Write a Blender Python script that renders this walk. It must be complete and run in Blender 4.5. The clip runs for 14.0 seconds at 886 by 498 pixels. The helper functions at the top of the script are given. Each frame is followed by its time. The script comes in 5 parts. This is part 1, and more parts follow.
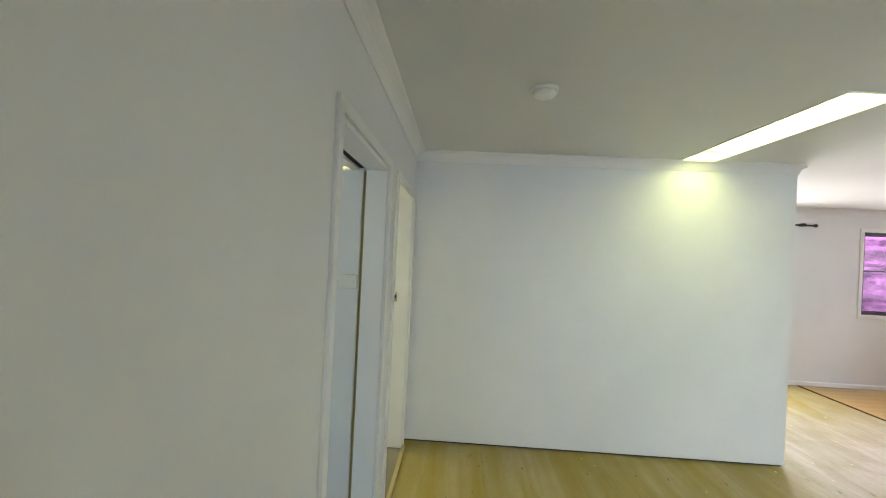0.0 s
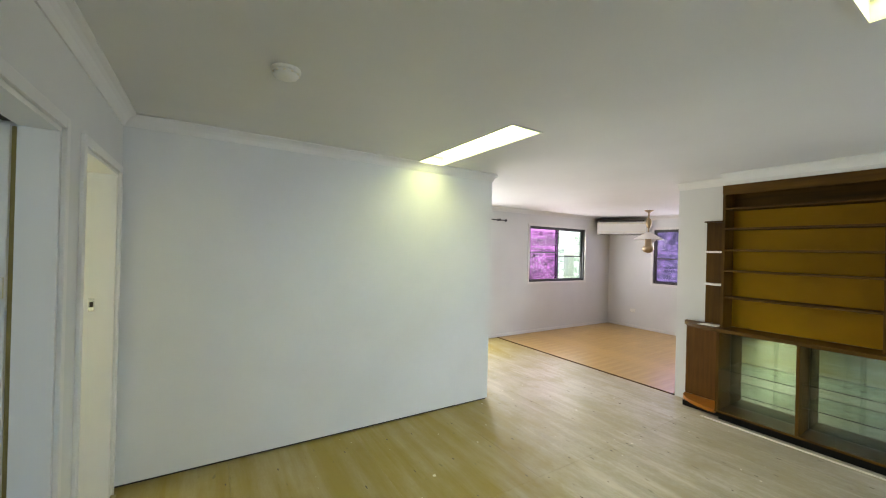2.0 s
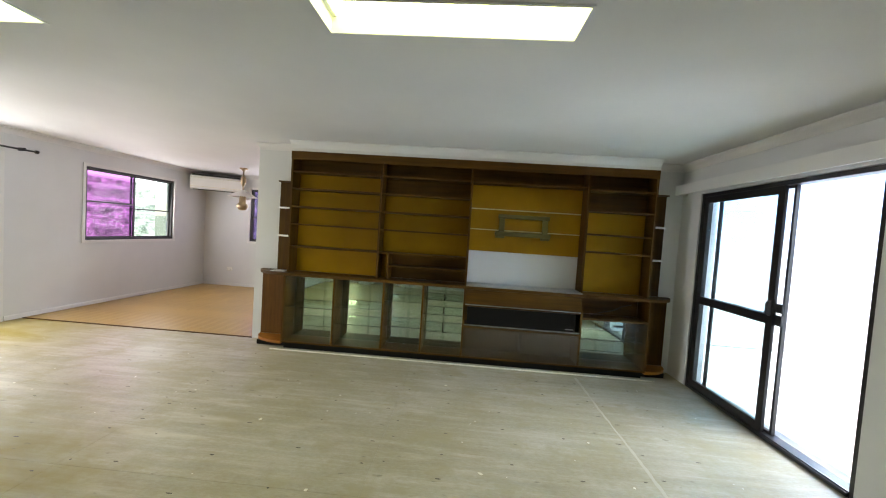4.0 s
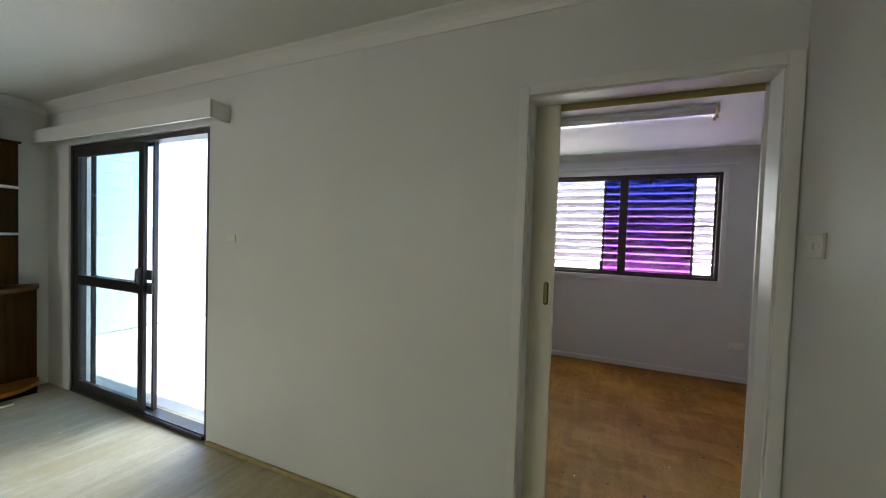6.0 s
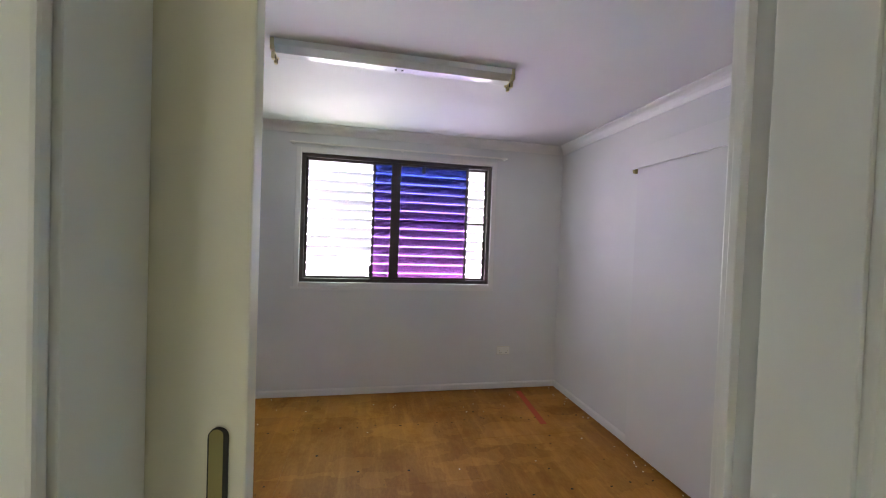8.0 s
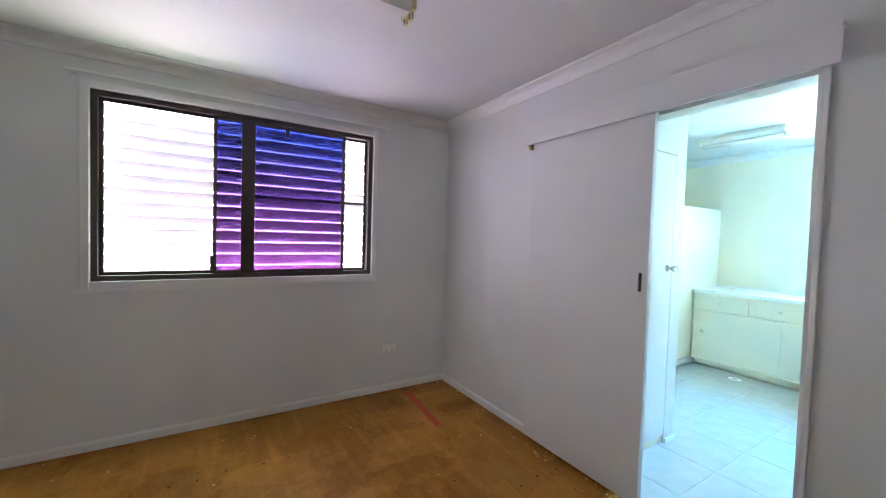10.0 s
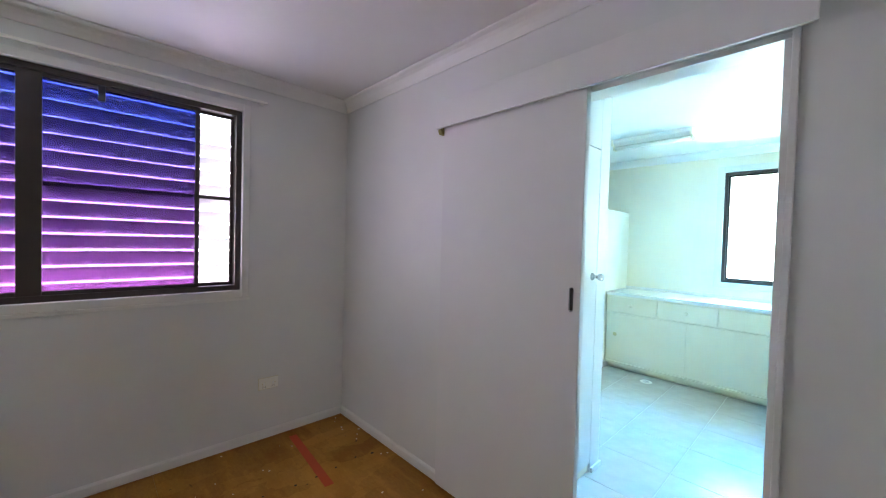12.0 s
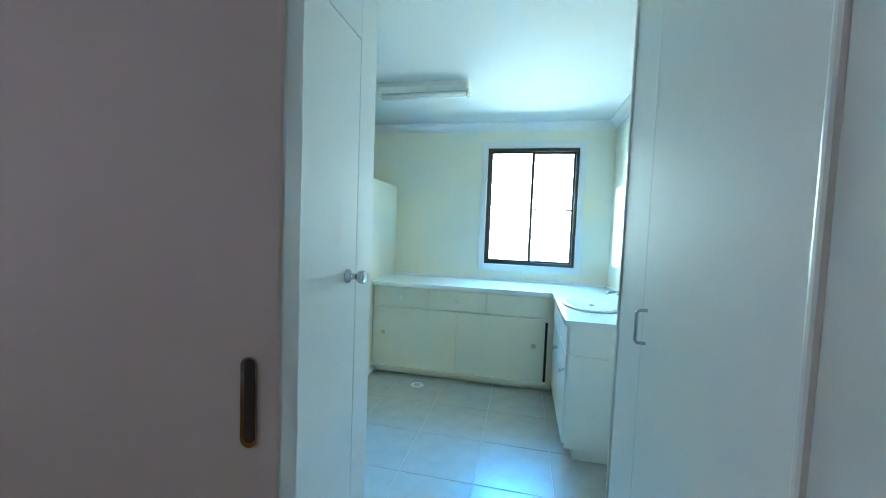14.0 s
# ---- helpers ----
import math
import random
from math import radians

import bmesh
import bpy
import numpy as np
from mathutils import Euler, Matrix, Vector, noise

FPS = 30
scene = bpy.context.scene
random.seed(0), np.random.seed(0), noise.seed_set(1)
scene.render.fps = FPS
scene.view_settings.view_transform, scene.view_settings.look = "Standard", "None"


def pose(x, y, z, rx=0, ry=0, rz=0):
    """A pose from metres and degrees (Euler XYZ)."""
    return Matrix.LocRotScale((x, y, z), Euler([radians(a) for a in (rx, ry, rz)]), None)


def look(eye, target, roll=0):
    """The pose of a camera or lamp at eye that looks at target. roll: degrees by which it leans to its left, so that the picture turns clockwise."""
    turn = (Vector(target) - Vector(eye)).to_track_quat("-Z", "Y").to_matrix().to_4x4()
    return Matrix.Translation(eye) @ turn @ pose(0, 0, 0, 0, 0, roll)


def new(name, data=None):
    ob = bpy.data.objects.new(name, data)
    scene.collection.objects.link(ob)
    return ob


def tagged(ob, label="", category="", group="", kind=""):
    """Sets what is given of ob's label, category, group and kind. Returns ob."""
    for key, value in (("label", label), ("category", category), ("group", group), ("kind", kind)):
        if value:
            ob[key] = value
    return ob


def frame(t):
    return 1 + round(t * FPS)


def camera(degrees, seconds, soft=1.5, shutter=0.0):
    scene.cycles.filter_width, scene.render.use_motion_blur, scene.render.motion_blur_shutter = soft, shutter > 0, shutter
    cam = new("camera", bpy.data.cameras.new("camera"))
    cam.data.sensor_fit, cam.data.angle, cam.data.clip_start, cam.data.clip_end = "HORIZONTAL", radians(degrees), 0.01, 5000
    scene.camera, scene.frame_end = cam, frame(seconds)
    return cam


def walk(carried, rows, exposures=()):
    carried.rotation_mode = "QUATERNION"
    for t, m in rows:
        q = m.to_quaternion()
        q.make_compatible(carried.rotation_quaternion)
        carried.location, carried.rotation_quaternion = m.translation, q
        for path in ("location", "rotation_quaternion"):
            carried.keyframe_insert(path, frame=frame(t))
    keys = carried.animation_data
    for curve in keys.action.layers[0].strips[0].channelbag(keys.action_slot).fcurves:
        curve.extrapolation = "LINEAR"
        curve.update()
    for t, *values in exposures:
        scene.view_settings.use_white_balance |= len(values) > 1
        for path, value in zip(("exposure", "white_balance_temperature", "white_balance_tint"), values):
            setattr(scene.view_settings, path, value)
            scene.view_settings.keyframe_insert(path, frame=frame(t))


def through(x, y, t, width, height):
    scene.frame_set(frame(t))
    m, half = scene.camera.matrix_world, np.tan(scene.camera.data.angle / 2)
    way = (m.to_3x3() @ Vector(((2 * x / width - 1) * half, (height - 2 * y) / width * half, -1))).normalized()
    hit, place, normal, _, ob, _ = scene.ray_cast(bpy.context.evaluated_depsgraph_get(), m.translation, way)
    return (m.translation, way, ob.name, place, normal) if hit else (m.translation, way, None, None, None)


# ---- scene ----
cam = camera(99.8, 14.0, soft=1.1)
PATH = [
    (0, (0.315, 2.939, 1.631), (0.228, 4.937, 1.634), 2.8),
    (0.5, (0.312, 2.952, 1.636), (0.309, 4.951, 1.619), 2.6),
    (1, (0.344, 2.939, 1.621), (0.592, 4.923, 1.608), 2.2),
    (1.5, (0.385, 2.916, 1.614), (0.985, 4.823, 1.599), 2.3),
    (2, (0.408, 2.905, 1.617), (1.473, 4.598, 1.622), 1.5),
    (2.2, (0.435, 2.894, 1.611), (1.679, 4.46, 1.625), 0.9),
    (4.3, (0.51, 2.398, 1.491), (2.493, 2.156, 1.39), 3.4),
    (4.5, (0.532, 2.337, 1.488), (2.462, 1.825, 1.38), 2.8),
    (5, (0.562, 2.178, 1.436), (2.177, 1.001, 1.361), 3.0),
    (5.5, (0.544, 1.903, 1.41), (1.79, 0.339, 1.393), 3.3),
    (6, (0.493, 1.611, 1.418), (1.3, -0.218, 1.356), 1.9),
    (6.5, (0.485, 1.311, 1.453), (1.018, -0.616, 1.39), 2.9),
    (7, (0.527, 0.964, 1.465), (0.711, -1.027, 1.414), 2.1),
    (7.5, (0.541, 0.649, 1.465), (0.404, -1.346, 1.408), 1.4),
    (8, (0.575, 0.349, 1.46), (0.187, -1.613, 1.416), 2.1),
    (8.5, (0.622, 0.074, 1.459), (-0.019, -1.819, 1.385), 2.6),
    (9, (0.632, -0.08, 1.393), (-0.314, -1.842, 1.355), 1.6),
    (9.2, (0.617, -0.107, 1.371), (-0.407, -1.825, 1.337), 1.6),
    (11.3, (0.375, -0.273, 1.402), (-0.693, -1.961, 1.315), 1.8),
    (11.5, (0.316, -0.322, 1.392), (-0.802, -1.979, 1.323), 2.4),
    (12, (0.135, -0.504, 1.408), (-1.244, -1.952, 1.36), 1.6),
    (12.5, (-0.094, -0.667, 1.378), (-1.724, -1.825, 1.344), 0.2),
    (13, (-0.399, -0.8, 1.363), (-2.18, -1.708, 1.308), 2.1),
    (13.5, (-0.669, -0.88, 1.358), (-2.558, -1.533, 1.268), 2.8),
    (14, (-0.952, -0.956, 1.377), (-2.905, -1.372, 1.269), 2.2),
]
walk(cam, [(t, look(eye, target, roll)) for t, eye, target, roll in PATH],
     [(0, 1.82), (1.5, 1.78), (2.2, 1.68), (4.5, 1.6), (5.0, 1.45), (5.5, 1.15), (6.0, 1.35), (6.5, 1.62), (7.0, 1.8), (7.5, 1.98), (8.5, 2.15), (9.2, 2.1), (11.5, 2.05), (12.5, 1.72), (13.3, 1.12), (14, 0.75)])

# ---- world, sun, large lights ----
world = bpy.data.worlds.new("world")
scene.world = world
world.use_nodes = True
wn = world.node_tree
sky = wn.nodes.new("ShaderNodeTexSky")
sky.sky_type, sky.sun_disc = "NISHITA", False
sky.sun_elevation, sky.sun_rotation = radians(86), radians(-45)
wn.links.new(sky.outputs[0], wn.nodes["Background"].inputs[0])
wn.nodes["Background"].inputs[1].default_value = 0.15
sun = bpy.data.lights.new("sun", "SUN")
sun.energy, sun.angle, sun.color = 4.5, radians(0.5), (1, 0.96, 0.9)
new("sun", sun).matrix_world = look((0, 0, 0), (0.05, -0.05, -0.997))


def opening_lamp(name, eye, target, w, h, watts, colour, spread=180):
    lamp = bpy.data.lights.new(name, "AREA")
    lamp.shape, lamp.size, lamp.size_y, lamp.energy, lamp.color = "RECTANGLE", w, h, watts, colour
    lamp.spread = radians(spread)
    ob = new(name, lamp)
    ob.matrix_world = look(eye, target)
    return ob


# area lamps standing in for daylight in the openings
opening_lamp("daylight_laundry", (-4.87, -0.9, 1.62), (-1.6, -0.95, 0.0), 0.84, 1.1, 9.4, (0.46, 0.82, 1.0))
opening_lamp("daylight_bedroom", (0.78, -3.2, 1.62), (0.78, 0, 1.5), 0.74, 1.1, 2.5, (0.83, 1.0, 0.84))
opening_lamp("daylight_bedroom_tinted", (-0.08, -3.2, 1.62), (-0.08, 0, 1.5), 0.92, 1.1, 1.9, (0.80, 0.68, 1.0))
opening_lamp("daylight_patio", (3.28, -0.3, 1.08), (3.1, 4.8, -0.1), 0.66, 1.9, 13.5, (0.73, 0.85, 1.0), 96)
opening_lamp("daylight_veranda", (3.87, 8.36, 1.1), (3.9, 5, 0.7), 1.7, 2.0, 29, (1.0, 0.95, 0.97))
opening_lamp("daylight_dining_north", (6.7, 8.34, 1.6), (6.7, 5, 1.3), 1.6, 1.05, 10, (1.0, 0.95, 0.95))
opening_lamp("daylight_dining_east", (8.5, 6.4, 1.6), (5, 6.4, 1.3), 1.55, 1.05, 7.2, (0.92, 0.86, 1.0))
# Fill lamps added at unseen openings to brighten the two side rooms.
opening_lamp("fill_side_room", (-2.25, 4.2, 1.6), (0, 4.3, 1.4), 1.1, 1.1, 3.2, (0.80, 0.92, 1.0))
opening_lamp("fill_bathroom", (-2.25, 6.2, 1.6), (0, 6.3, 1.4), 0.7, 1.0, 12, (1.0, 0.97, 0.55))

# ---- materials ----


def mat(name, build):
    m = bpy.data.materials.new(name)
    m.use_nodes = True
    nt = m.node_tree
    build(nt, nt.nodes["Principled BSDF"], nt.nodes["Material Output"])
    return m


def node(nt, kind, **inputs):
    n = nt.nodes.new(kind)
    for k, v in inputs.items():
        n.inputs[k.replace("_", " ")].default_value = v
    return n


def coords(nt, scale=(1, 1, 1), rot=(0, 0, 0)):
    tc = nt.nodes.new("ShaderNodeTexCoord")
    mp = nt.nodes.new("ShaderNodeMapping")
    mp.inputs["Scale"].default_value = scale
    mp.inputs["Rotation"].default_value = rot
    nt.links.new(tc.outputs["Object"], mp.inputs["Vector"])
    return mp.outputs[0]


def noise_tex(nt, vec, scale, detail=4.0, rough=0.55):
    n = node(nt, "ShaderNodeTexNoise", Scale=scale, Detail=detail, Roughness=rough)
    nt.links.new(vec, n.inputs["Vector"])
    return n.outputs["Fac"]


def ramp(nt, fac, stops):
    r = nt.nodes.new("ShaderNodeValToRGB")
    els = r.color_ramp.elements
    while len(els) < len(stops):
        els.new(0.5)
    for e, (p, c) in zip(els, stops):
        e.position, e.color = p, (*c, 1)
    nt.links.new(fac, r.inputs[0])
    return r.outputs[0]


def blend(nt, fac, a, b, how="MIX"):
    m = nt.nodes.new("ShaderNodeMix")
    m.data_type, m.blend_type = "RGBA", how
    for src, i in ((fac, 0), (a, 6), (b, 7)):
        if isinstance(src, (int, float)):
            m.inputs[i].default_value = src
        elif isinstance(src, tuple):
            m.inputs[i].default_value = (*src, 1)
        else:
            nt.links.new(src, m.inputs[i])
    return m.outputs[2]


def bump(nt, bsdf, height, strength, dist=0.002):
    b = node(nt, "ShaderNodeBump", Strength=strength, Distance=dist)
    nt.links.new(height, b.inputs["Height"])
    nt.links.new(b.outputs[0], bsdf.inputs["Normal"])


def paint(name, colour, rough=0.55, stain=0.06, grain=220.0, relief=0.12, gloss=0.5):
    """Brushed or rolled wall paint: faint clouds, fine roller texture."""
    def build(nt, b, out):
        v = coords(nt)
        big = noise_tex(nt, v, 0.9, 5)
        dark = tuple(c * (1 - stain * 2) for c in colour)
        light = tuple(min(1, c * (1 + stain)) for c in colour)
        nt.links.new(ramp(nt, big, [(0.3, dark), (0.7, light)]), b.inputs["Base Color"])
        b.inputs["Roughness"].default_value = rough
        b.inputs["Specular IOR Level"].default_value = gloss
        bump(nt, b, noise_tex(nt, v, grain, 3), relief, 0.001)
    return mat(name, build)


def wood(name, dark, light, along="Z", rough=0.35, scale=1.0, gloss=0.5):
    """Timber veneer with grain along one axis."""
    def build(nt, b, out):
        s = {"X": (1.2, 22, 22), "Y": (22, 1.2, 22), "Z": (22, 22, 1.2)}[along]
        v = coords(nt, tuple(k * scale for k in s))
        g = noise_tex(nt, v, 1.0, 8, 0.65)
        w = noise_tex(nt, coords(nt), 1.7, 3)
        col = ramp(nt, g, [(0.3, dark), (0.68, light)])
        col = blend(nt, 0.35, col, ramp(nt, w, [(0.3, tuple(c * 0.6 for c in dark)), (0.7, light)]))
        nt.links.new(col, b.inputs["Base Color"])
        b.inputs["Roughness"].default_value = rough
        b.inputs["Specular IOR Level"].default_value = gloss
        bump(nt, b, g, 0.1, 0.001)
    return mat(name, build)


def sheet_floor(name, dark, light, stain_col, rough, gloss=0.4, spots=0.5, patch=(0.44, 0.60), patch_scale=1.3, torn=0.0, yellow_light=None):
    """Flooring sheets: broad worn patches, streaky grain along y, smears, blotches and small dark marks."""
    def build(nt, b, out):
        tc = nt.nodes.new("ShaderNodeTexCoord")
        oi = nt.nodes.new("ShaderNodeObjectInfo")
        add = nt.nodes.new("ShaderNodeVectorMath")
        nt.links.new(tc.outputs["Object"], add.inputs[0])
        nt.links.new(oi.outputs["Location"], add.inputs[1])

        def at(scale):
            mp = nt.nodes.new("ShaderNodeMapping")
            mp.inputs["Scale"].default_value = scale
            nt.links.new(add.outputs[0], mp.inputs["Vector"])
            return mp.outputs[0]
        wide = noise_tex(nt, at((1, 0.7, 1)), patch_scale, 5, 0.6)
        grain = noise_tex(nt, at((16, 1.3, 1)), 1.0, 9, 0.62)
        flake = noise_tex(nt, at((70, 26, 1)), 1.0, 4, 0.7)
        cloud = noise_tex(nt, at((1.2, 0.8, 1)), 3.1, 7, 0.66)
        col = blend(nt, ramp(nt, wide, [(patch[0], (0, 0, 0)), (patch[1], (1, 1, 1))]), dark, light)
        col = blend(nt, 0.55, col, ramp(nt, grain, [(0.3, tuple(c * 0.62 for c in dark)), (0.52, dark), (0.72, light)]))
        col = blend(nt, 0.26, col, ramp(nt, flake, [(0.35, dark), (0.65, light)]))
        mask = ramp(nt, cloud, [(0.50, (0, 0, 0)), (0.64, (0.75, 0.75, 0.75))])
        col = blend(nt, mask, col, stain_col)
        if torn:
            # sharp-edged places where a veneer layer came away
            warp = node(nt, "ShaderNodeTexNoise", Scale=6.0, Detail=5.0, Roughness=0.6)
            nt.links.new(add.outputs[0], warp.inputs["Vector"])
            off = nt.nodes.new("ShaderNodeVectorMath")
            off.operation, off.inputs[3].default_value = "SCALE", 0.16
            nt.links.new(warp.outputs["Color"], off.inputs[0])
            sm = nt.nodes.new("ShaderNodeVectorMath")
            nt.links.new(at((1, 1, 0)), sm.inputs[0])
            nt.links.new(off.outputs[0], sm.inputs[1])
            for scale, amount, lo in (((2.1, 4.6, 0), torn, 0.62), ((5.5, 9.0, 0), torn * 0.8, 0.78)):
                mp = nt.nodes.new("ShaderNodeMapping")
                mp.inputs["Scale"].default_value = scale
                nt.links.new(sm.outputs[0], mp.inputs["Vector"])
                vo = nt.nodes.new("ShaderNodeTexVoronoi")
                vo.distance = "CHEBYCHEV"
                vo.inputs["Scale"].default_value = 1.0
                nt.links.new(mp.outputs[0], vo.inputs["Vector"])
                bw = nt.nodes.new("ShaderNodeSeparateColor")
                nt.links.new(vo.outputs["Color"], bw.inputs[0])
                col = blend(nt, ramp(nt, bw.outputs[0], [(lo, (0, 0, 0)), (lo + 0.02, (amount,) * 3)]), col, tuple(min(0.8, c * 1.25) for c in light))
                col = blend(nt, ramp(nt, bw.outputs[1], [(lo + 0.1, (0, 0, 0)), (lo + 0.12, (amount * 0.5,) * 3)]), col, stain_col)
        smear = noise_tex(nt, at((5, 1.0, 1)), 1.0, 6, 0.5)
        col = blend(nt, ramp(nt, smear, [(0.60, (0, 0, 0)), (0.72, (0.35, 0.35, 0.35))]), col, tuple(min(0.8, c * 1.35) for c in light))
        if yellow_light:
            # yellow skylight tint painted into the colour, streaky, with a ragged edge along y
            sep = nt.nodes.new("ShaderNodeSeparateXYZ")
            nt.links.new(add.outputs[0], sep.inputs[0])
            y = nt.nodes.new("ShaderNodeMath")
            y.operation, y.inputs[1].default_value = "MULTIPLY_ADD", yellow_light[1]
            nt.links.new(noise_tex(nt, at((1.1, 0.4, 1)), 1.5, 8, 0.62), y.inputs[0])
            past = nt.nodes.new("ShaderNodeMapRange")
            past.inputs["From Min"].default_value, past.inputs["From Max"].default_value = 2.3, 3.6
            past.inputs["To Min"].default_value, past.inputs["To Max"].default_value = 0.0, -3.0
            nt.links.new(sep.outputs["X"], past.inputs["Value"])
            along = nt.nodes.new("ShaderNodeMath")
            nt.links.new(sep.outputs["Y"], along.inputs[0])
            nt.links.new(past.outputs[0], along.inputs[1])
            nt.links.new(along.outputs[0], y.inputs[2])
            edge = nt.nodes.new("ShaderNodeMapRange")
            lo = yellow_light[0] + yellow_light[1] * 0.5 - 0.6
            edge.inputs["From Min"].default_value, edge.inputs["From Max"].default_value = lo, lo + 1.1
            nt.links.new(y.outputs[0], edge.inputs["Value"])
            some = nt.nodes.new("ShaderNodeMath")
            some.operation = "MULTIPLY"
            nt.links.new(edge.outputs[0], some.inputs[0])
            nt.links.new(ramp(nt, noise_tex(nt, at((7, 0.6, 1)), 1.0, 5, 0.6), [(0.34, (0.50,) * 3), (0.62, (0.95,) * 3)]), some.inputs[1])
            col = blend(nt, some.outputs[0], col, yellow_light[2])
        mk = noise_tex(nt, at((22, 9, 1)), 1.0, 2, 0.4)
        col = blend(nt, ramp(nt, mk, [(0.71, (0, 0, 0)), (0.77, (spots,) * 3)]), col, tuple(c * 0.3 for c in dark))
        col = blend(nt, ramp(nt, oi.outputs["Random"], [(0, (0, 0, 0)), (1, (0.08, 0.08, 0.08))]), col, tuple(c * 0.6 for c in dark))
        nt.links.new(col, b.inputs["Base Color"])
        nt.links.new(ramp(nt, cloud, [(0.3, (rough - 0.1,) * 3), (0.7, (min(1, rough + 0.15),) * 3)]), b.inputs["Roughness"])
        b.inputs["Specular IOR Level"].default_value = gloss
        bump(nt, b, grain, 0.15, 0.001)
    return mat(name, build)


def metal(name, colour, rough=0.25):
    def build(nt, b, out):
        b.inputs["Metallic"].default_value = 1
        b.inputs["Base Color"].default_value = (*colour, 1)
        nt.links.new(ramp(nt, noise_tex(nt, coords(nt), 60), [(0.3, (rough * 0.7,) * 3), (0.7, (rough * 1.3,) * 3)]), b.inputs["Roughness"])
    return mat(name, build)


def glass(name, tint, gloss=1.0, fade=None, z0=0.0, z1=1.0):
    """A pane: clear or tinted, with a surface reflection; fade: stops of a tint that changes with height."""
    def build(nt, b, out):
        nt.nodes.remove(b)
        tr = nt.nodes.new("ShaderNodeBsdfTransparent")
        tr.inputs[0].default_value = (*tint, 1)
        if fade:
            sep = nt.nodes.new("ShaderNodeSeparateXYZ")
            geo = nt.nodes.new("ShaderNodeNewGeometry")
            nt.links.new(geo.outputs["Position"], sep.inputs[0])
            mr = nt.nodes.new("ShaderNodeMapRange")
            mr.inputs["From Min"].default_value, mr.inputs["From Max"].default_value = z0, z1
            nt.links.new(sep.outputs["Z"], mr.inputs["Value"])
            nt.links.new(ramp(nt, mr.outputs[0], fade), tr.inputs[0])
        gl = nt.nodes.new("ShaderNodeBsdfGlossy")
        gl.inputs["Roughness"].default_value = 0.02
        lw = node(nt, "ShaderNodeLayerWeight", Blend=0.5)
        fr = nt.nodes.new("ShaderNodeMath")
        fr.operation, fr.inputs[1].default_value = "POWER", 4.0
        nt.links.new(lw.outputs["Facing"], fr.inputs[0])
        mul = nt.nodes.new("ShaderNodeMath")
        mul.operation = "MULTIPLY_ADD"
        mul.inputs[1].default_value, mul.inputs[2].default_value = 0.8 * gloss, 0.04 * gloss
        mx = nt.nodes.new("ShaderNodeMixShader")
        nt.links.new(fr.outputs[0], mul.inputs[0])
        nt.links.new(mul.outputs[0], mx.inputs[0])
        nt.links.new(tr.outputs[0], mx.inputs[1])
        nt.links.new(gl.outputs[0], mx.inputs[2])
        nt.links.new(mx.outputs[0], out.inputs[0])
    return mat(name, build)


def glow(name, colour, strength):
    """Something that gives off light, or a bright outdoor backdrop."""
    def build(nt, b, out):
        nt.nodes.remove(b)
        e = nt.nodes.new("ShaderNodeEmission")
        e.inputs[0].default_value = (*colour, 1)
        e.inputs[1].default_value = strength
        nt.links.new(e.outputs[0], out.inputs[0])
    return mat(name, build)


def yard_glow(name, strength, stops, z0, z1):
    """A glowing panel standing in for a bright yard: emission colour changes with height."""
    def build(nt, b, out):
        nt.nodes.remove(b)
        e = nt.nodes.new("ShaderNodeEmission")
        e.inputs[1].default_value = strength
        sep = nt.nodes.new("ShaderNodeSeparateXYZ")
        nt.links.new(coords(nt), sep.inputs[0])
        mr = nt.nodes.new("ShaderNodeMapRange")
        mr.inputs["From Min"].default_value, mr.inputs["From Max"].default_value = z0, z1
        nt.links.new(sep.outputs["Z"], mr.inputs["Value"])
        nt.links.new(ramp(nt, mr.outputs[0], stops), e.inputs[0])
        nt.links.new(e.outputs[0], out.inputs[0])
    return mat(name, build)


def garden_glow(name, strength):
    """A glowing panel painted as a sunlit garden out of focus: mottled leaves, a paler fence band, sky above."""
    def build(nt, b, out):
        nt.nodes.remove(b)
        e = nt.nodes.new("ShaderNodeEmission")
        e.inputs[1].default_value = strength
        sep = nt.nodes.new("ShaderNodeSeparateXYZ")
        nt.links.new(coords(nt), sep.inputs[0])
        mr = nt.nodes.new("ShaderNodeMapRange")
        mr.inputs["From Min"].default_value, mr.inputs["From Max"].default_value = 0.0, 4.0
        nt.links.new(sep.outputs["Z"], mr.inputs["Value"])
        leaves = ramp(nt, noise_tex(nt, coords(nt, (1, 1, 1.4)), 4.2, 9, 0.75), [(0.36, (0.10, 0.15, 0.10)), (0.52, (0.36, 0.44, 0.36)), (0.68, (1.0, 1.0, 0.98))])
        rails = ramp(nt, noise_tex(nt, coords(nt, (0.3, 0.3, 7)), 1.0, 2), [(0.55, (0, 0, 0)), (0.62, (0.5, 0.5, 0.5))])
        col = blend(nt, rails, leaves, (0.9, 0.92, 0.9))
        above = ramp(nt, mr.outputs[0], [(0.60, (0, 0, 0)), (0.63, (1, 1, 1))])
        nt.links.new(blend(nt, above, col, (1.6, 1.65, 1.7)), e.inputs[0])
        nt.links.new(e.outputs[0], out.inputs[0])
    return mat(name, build)


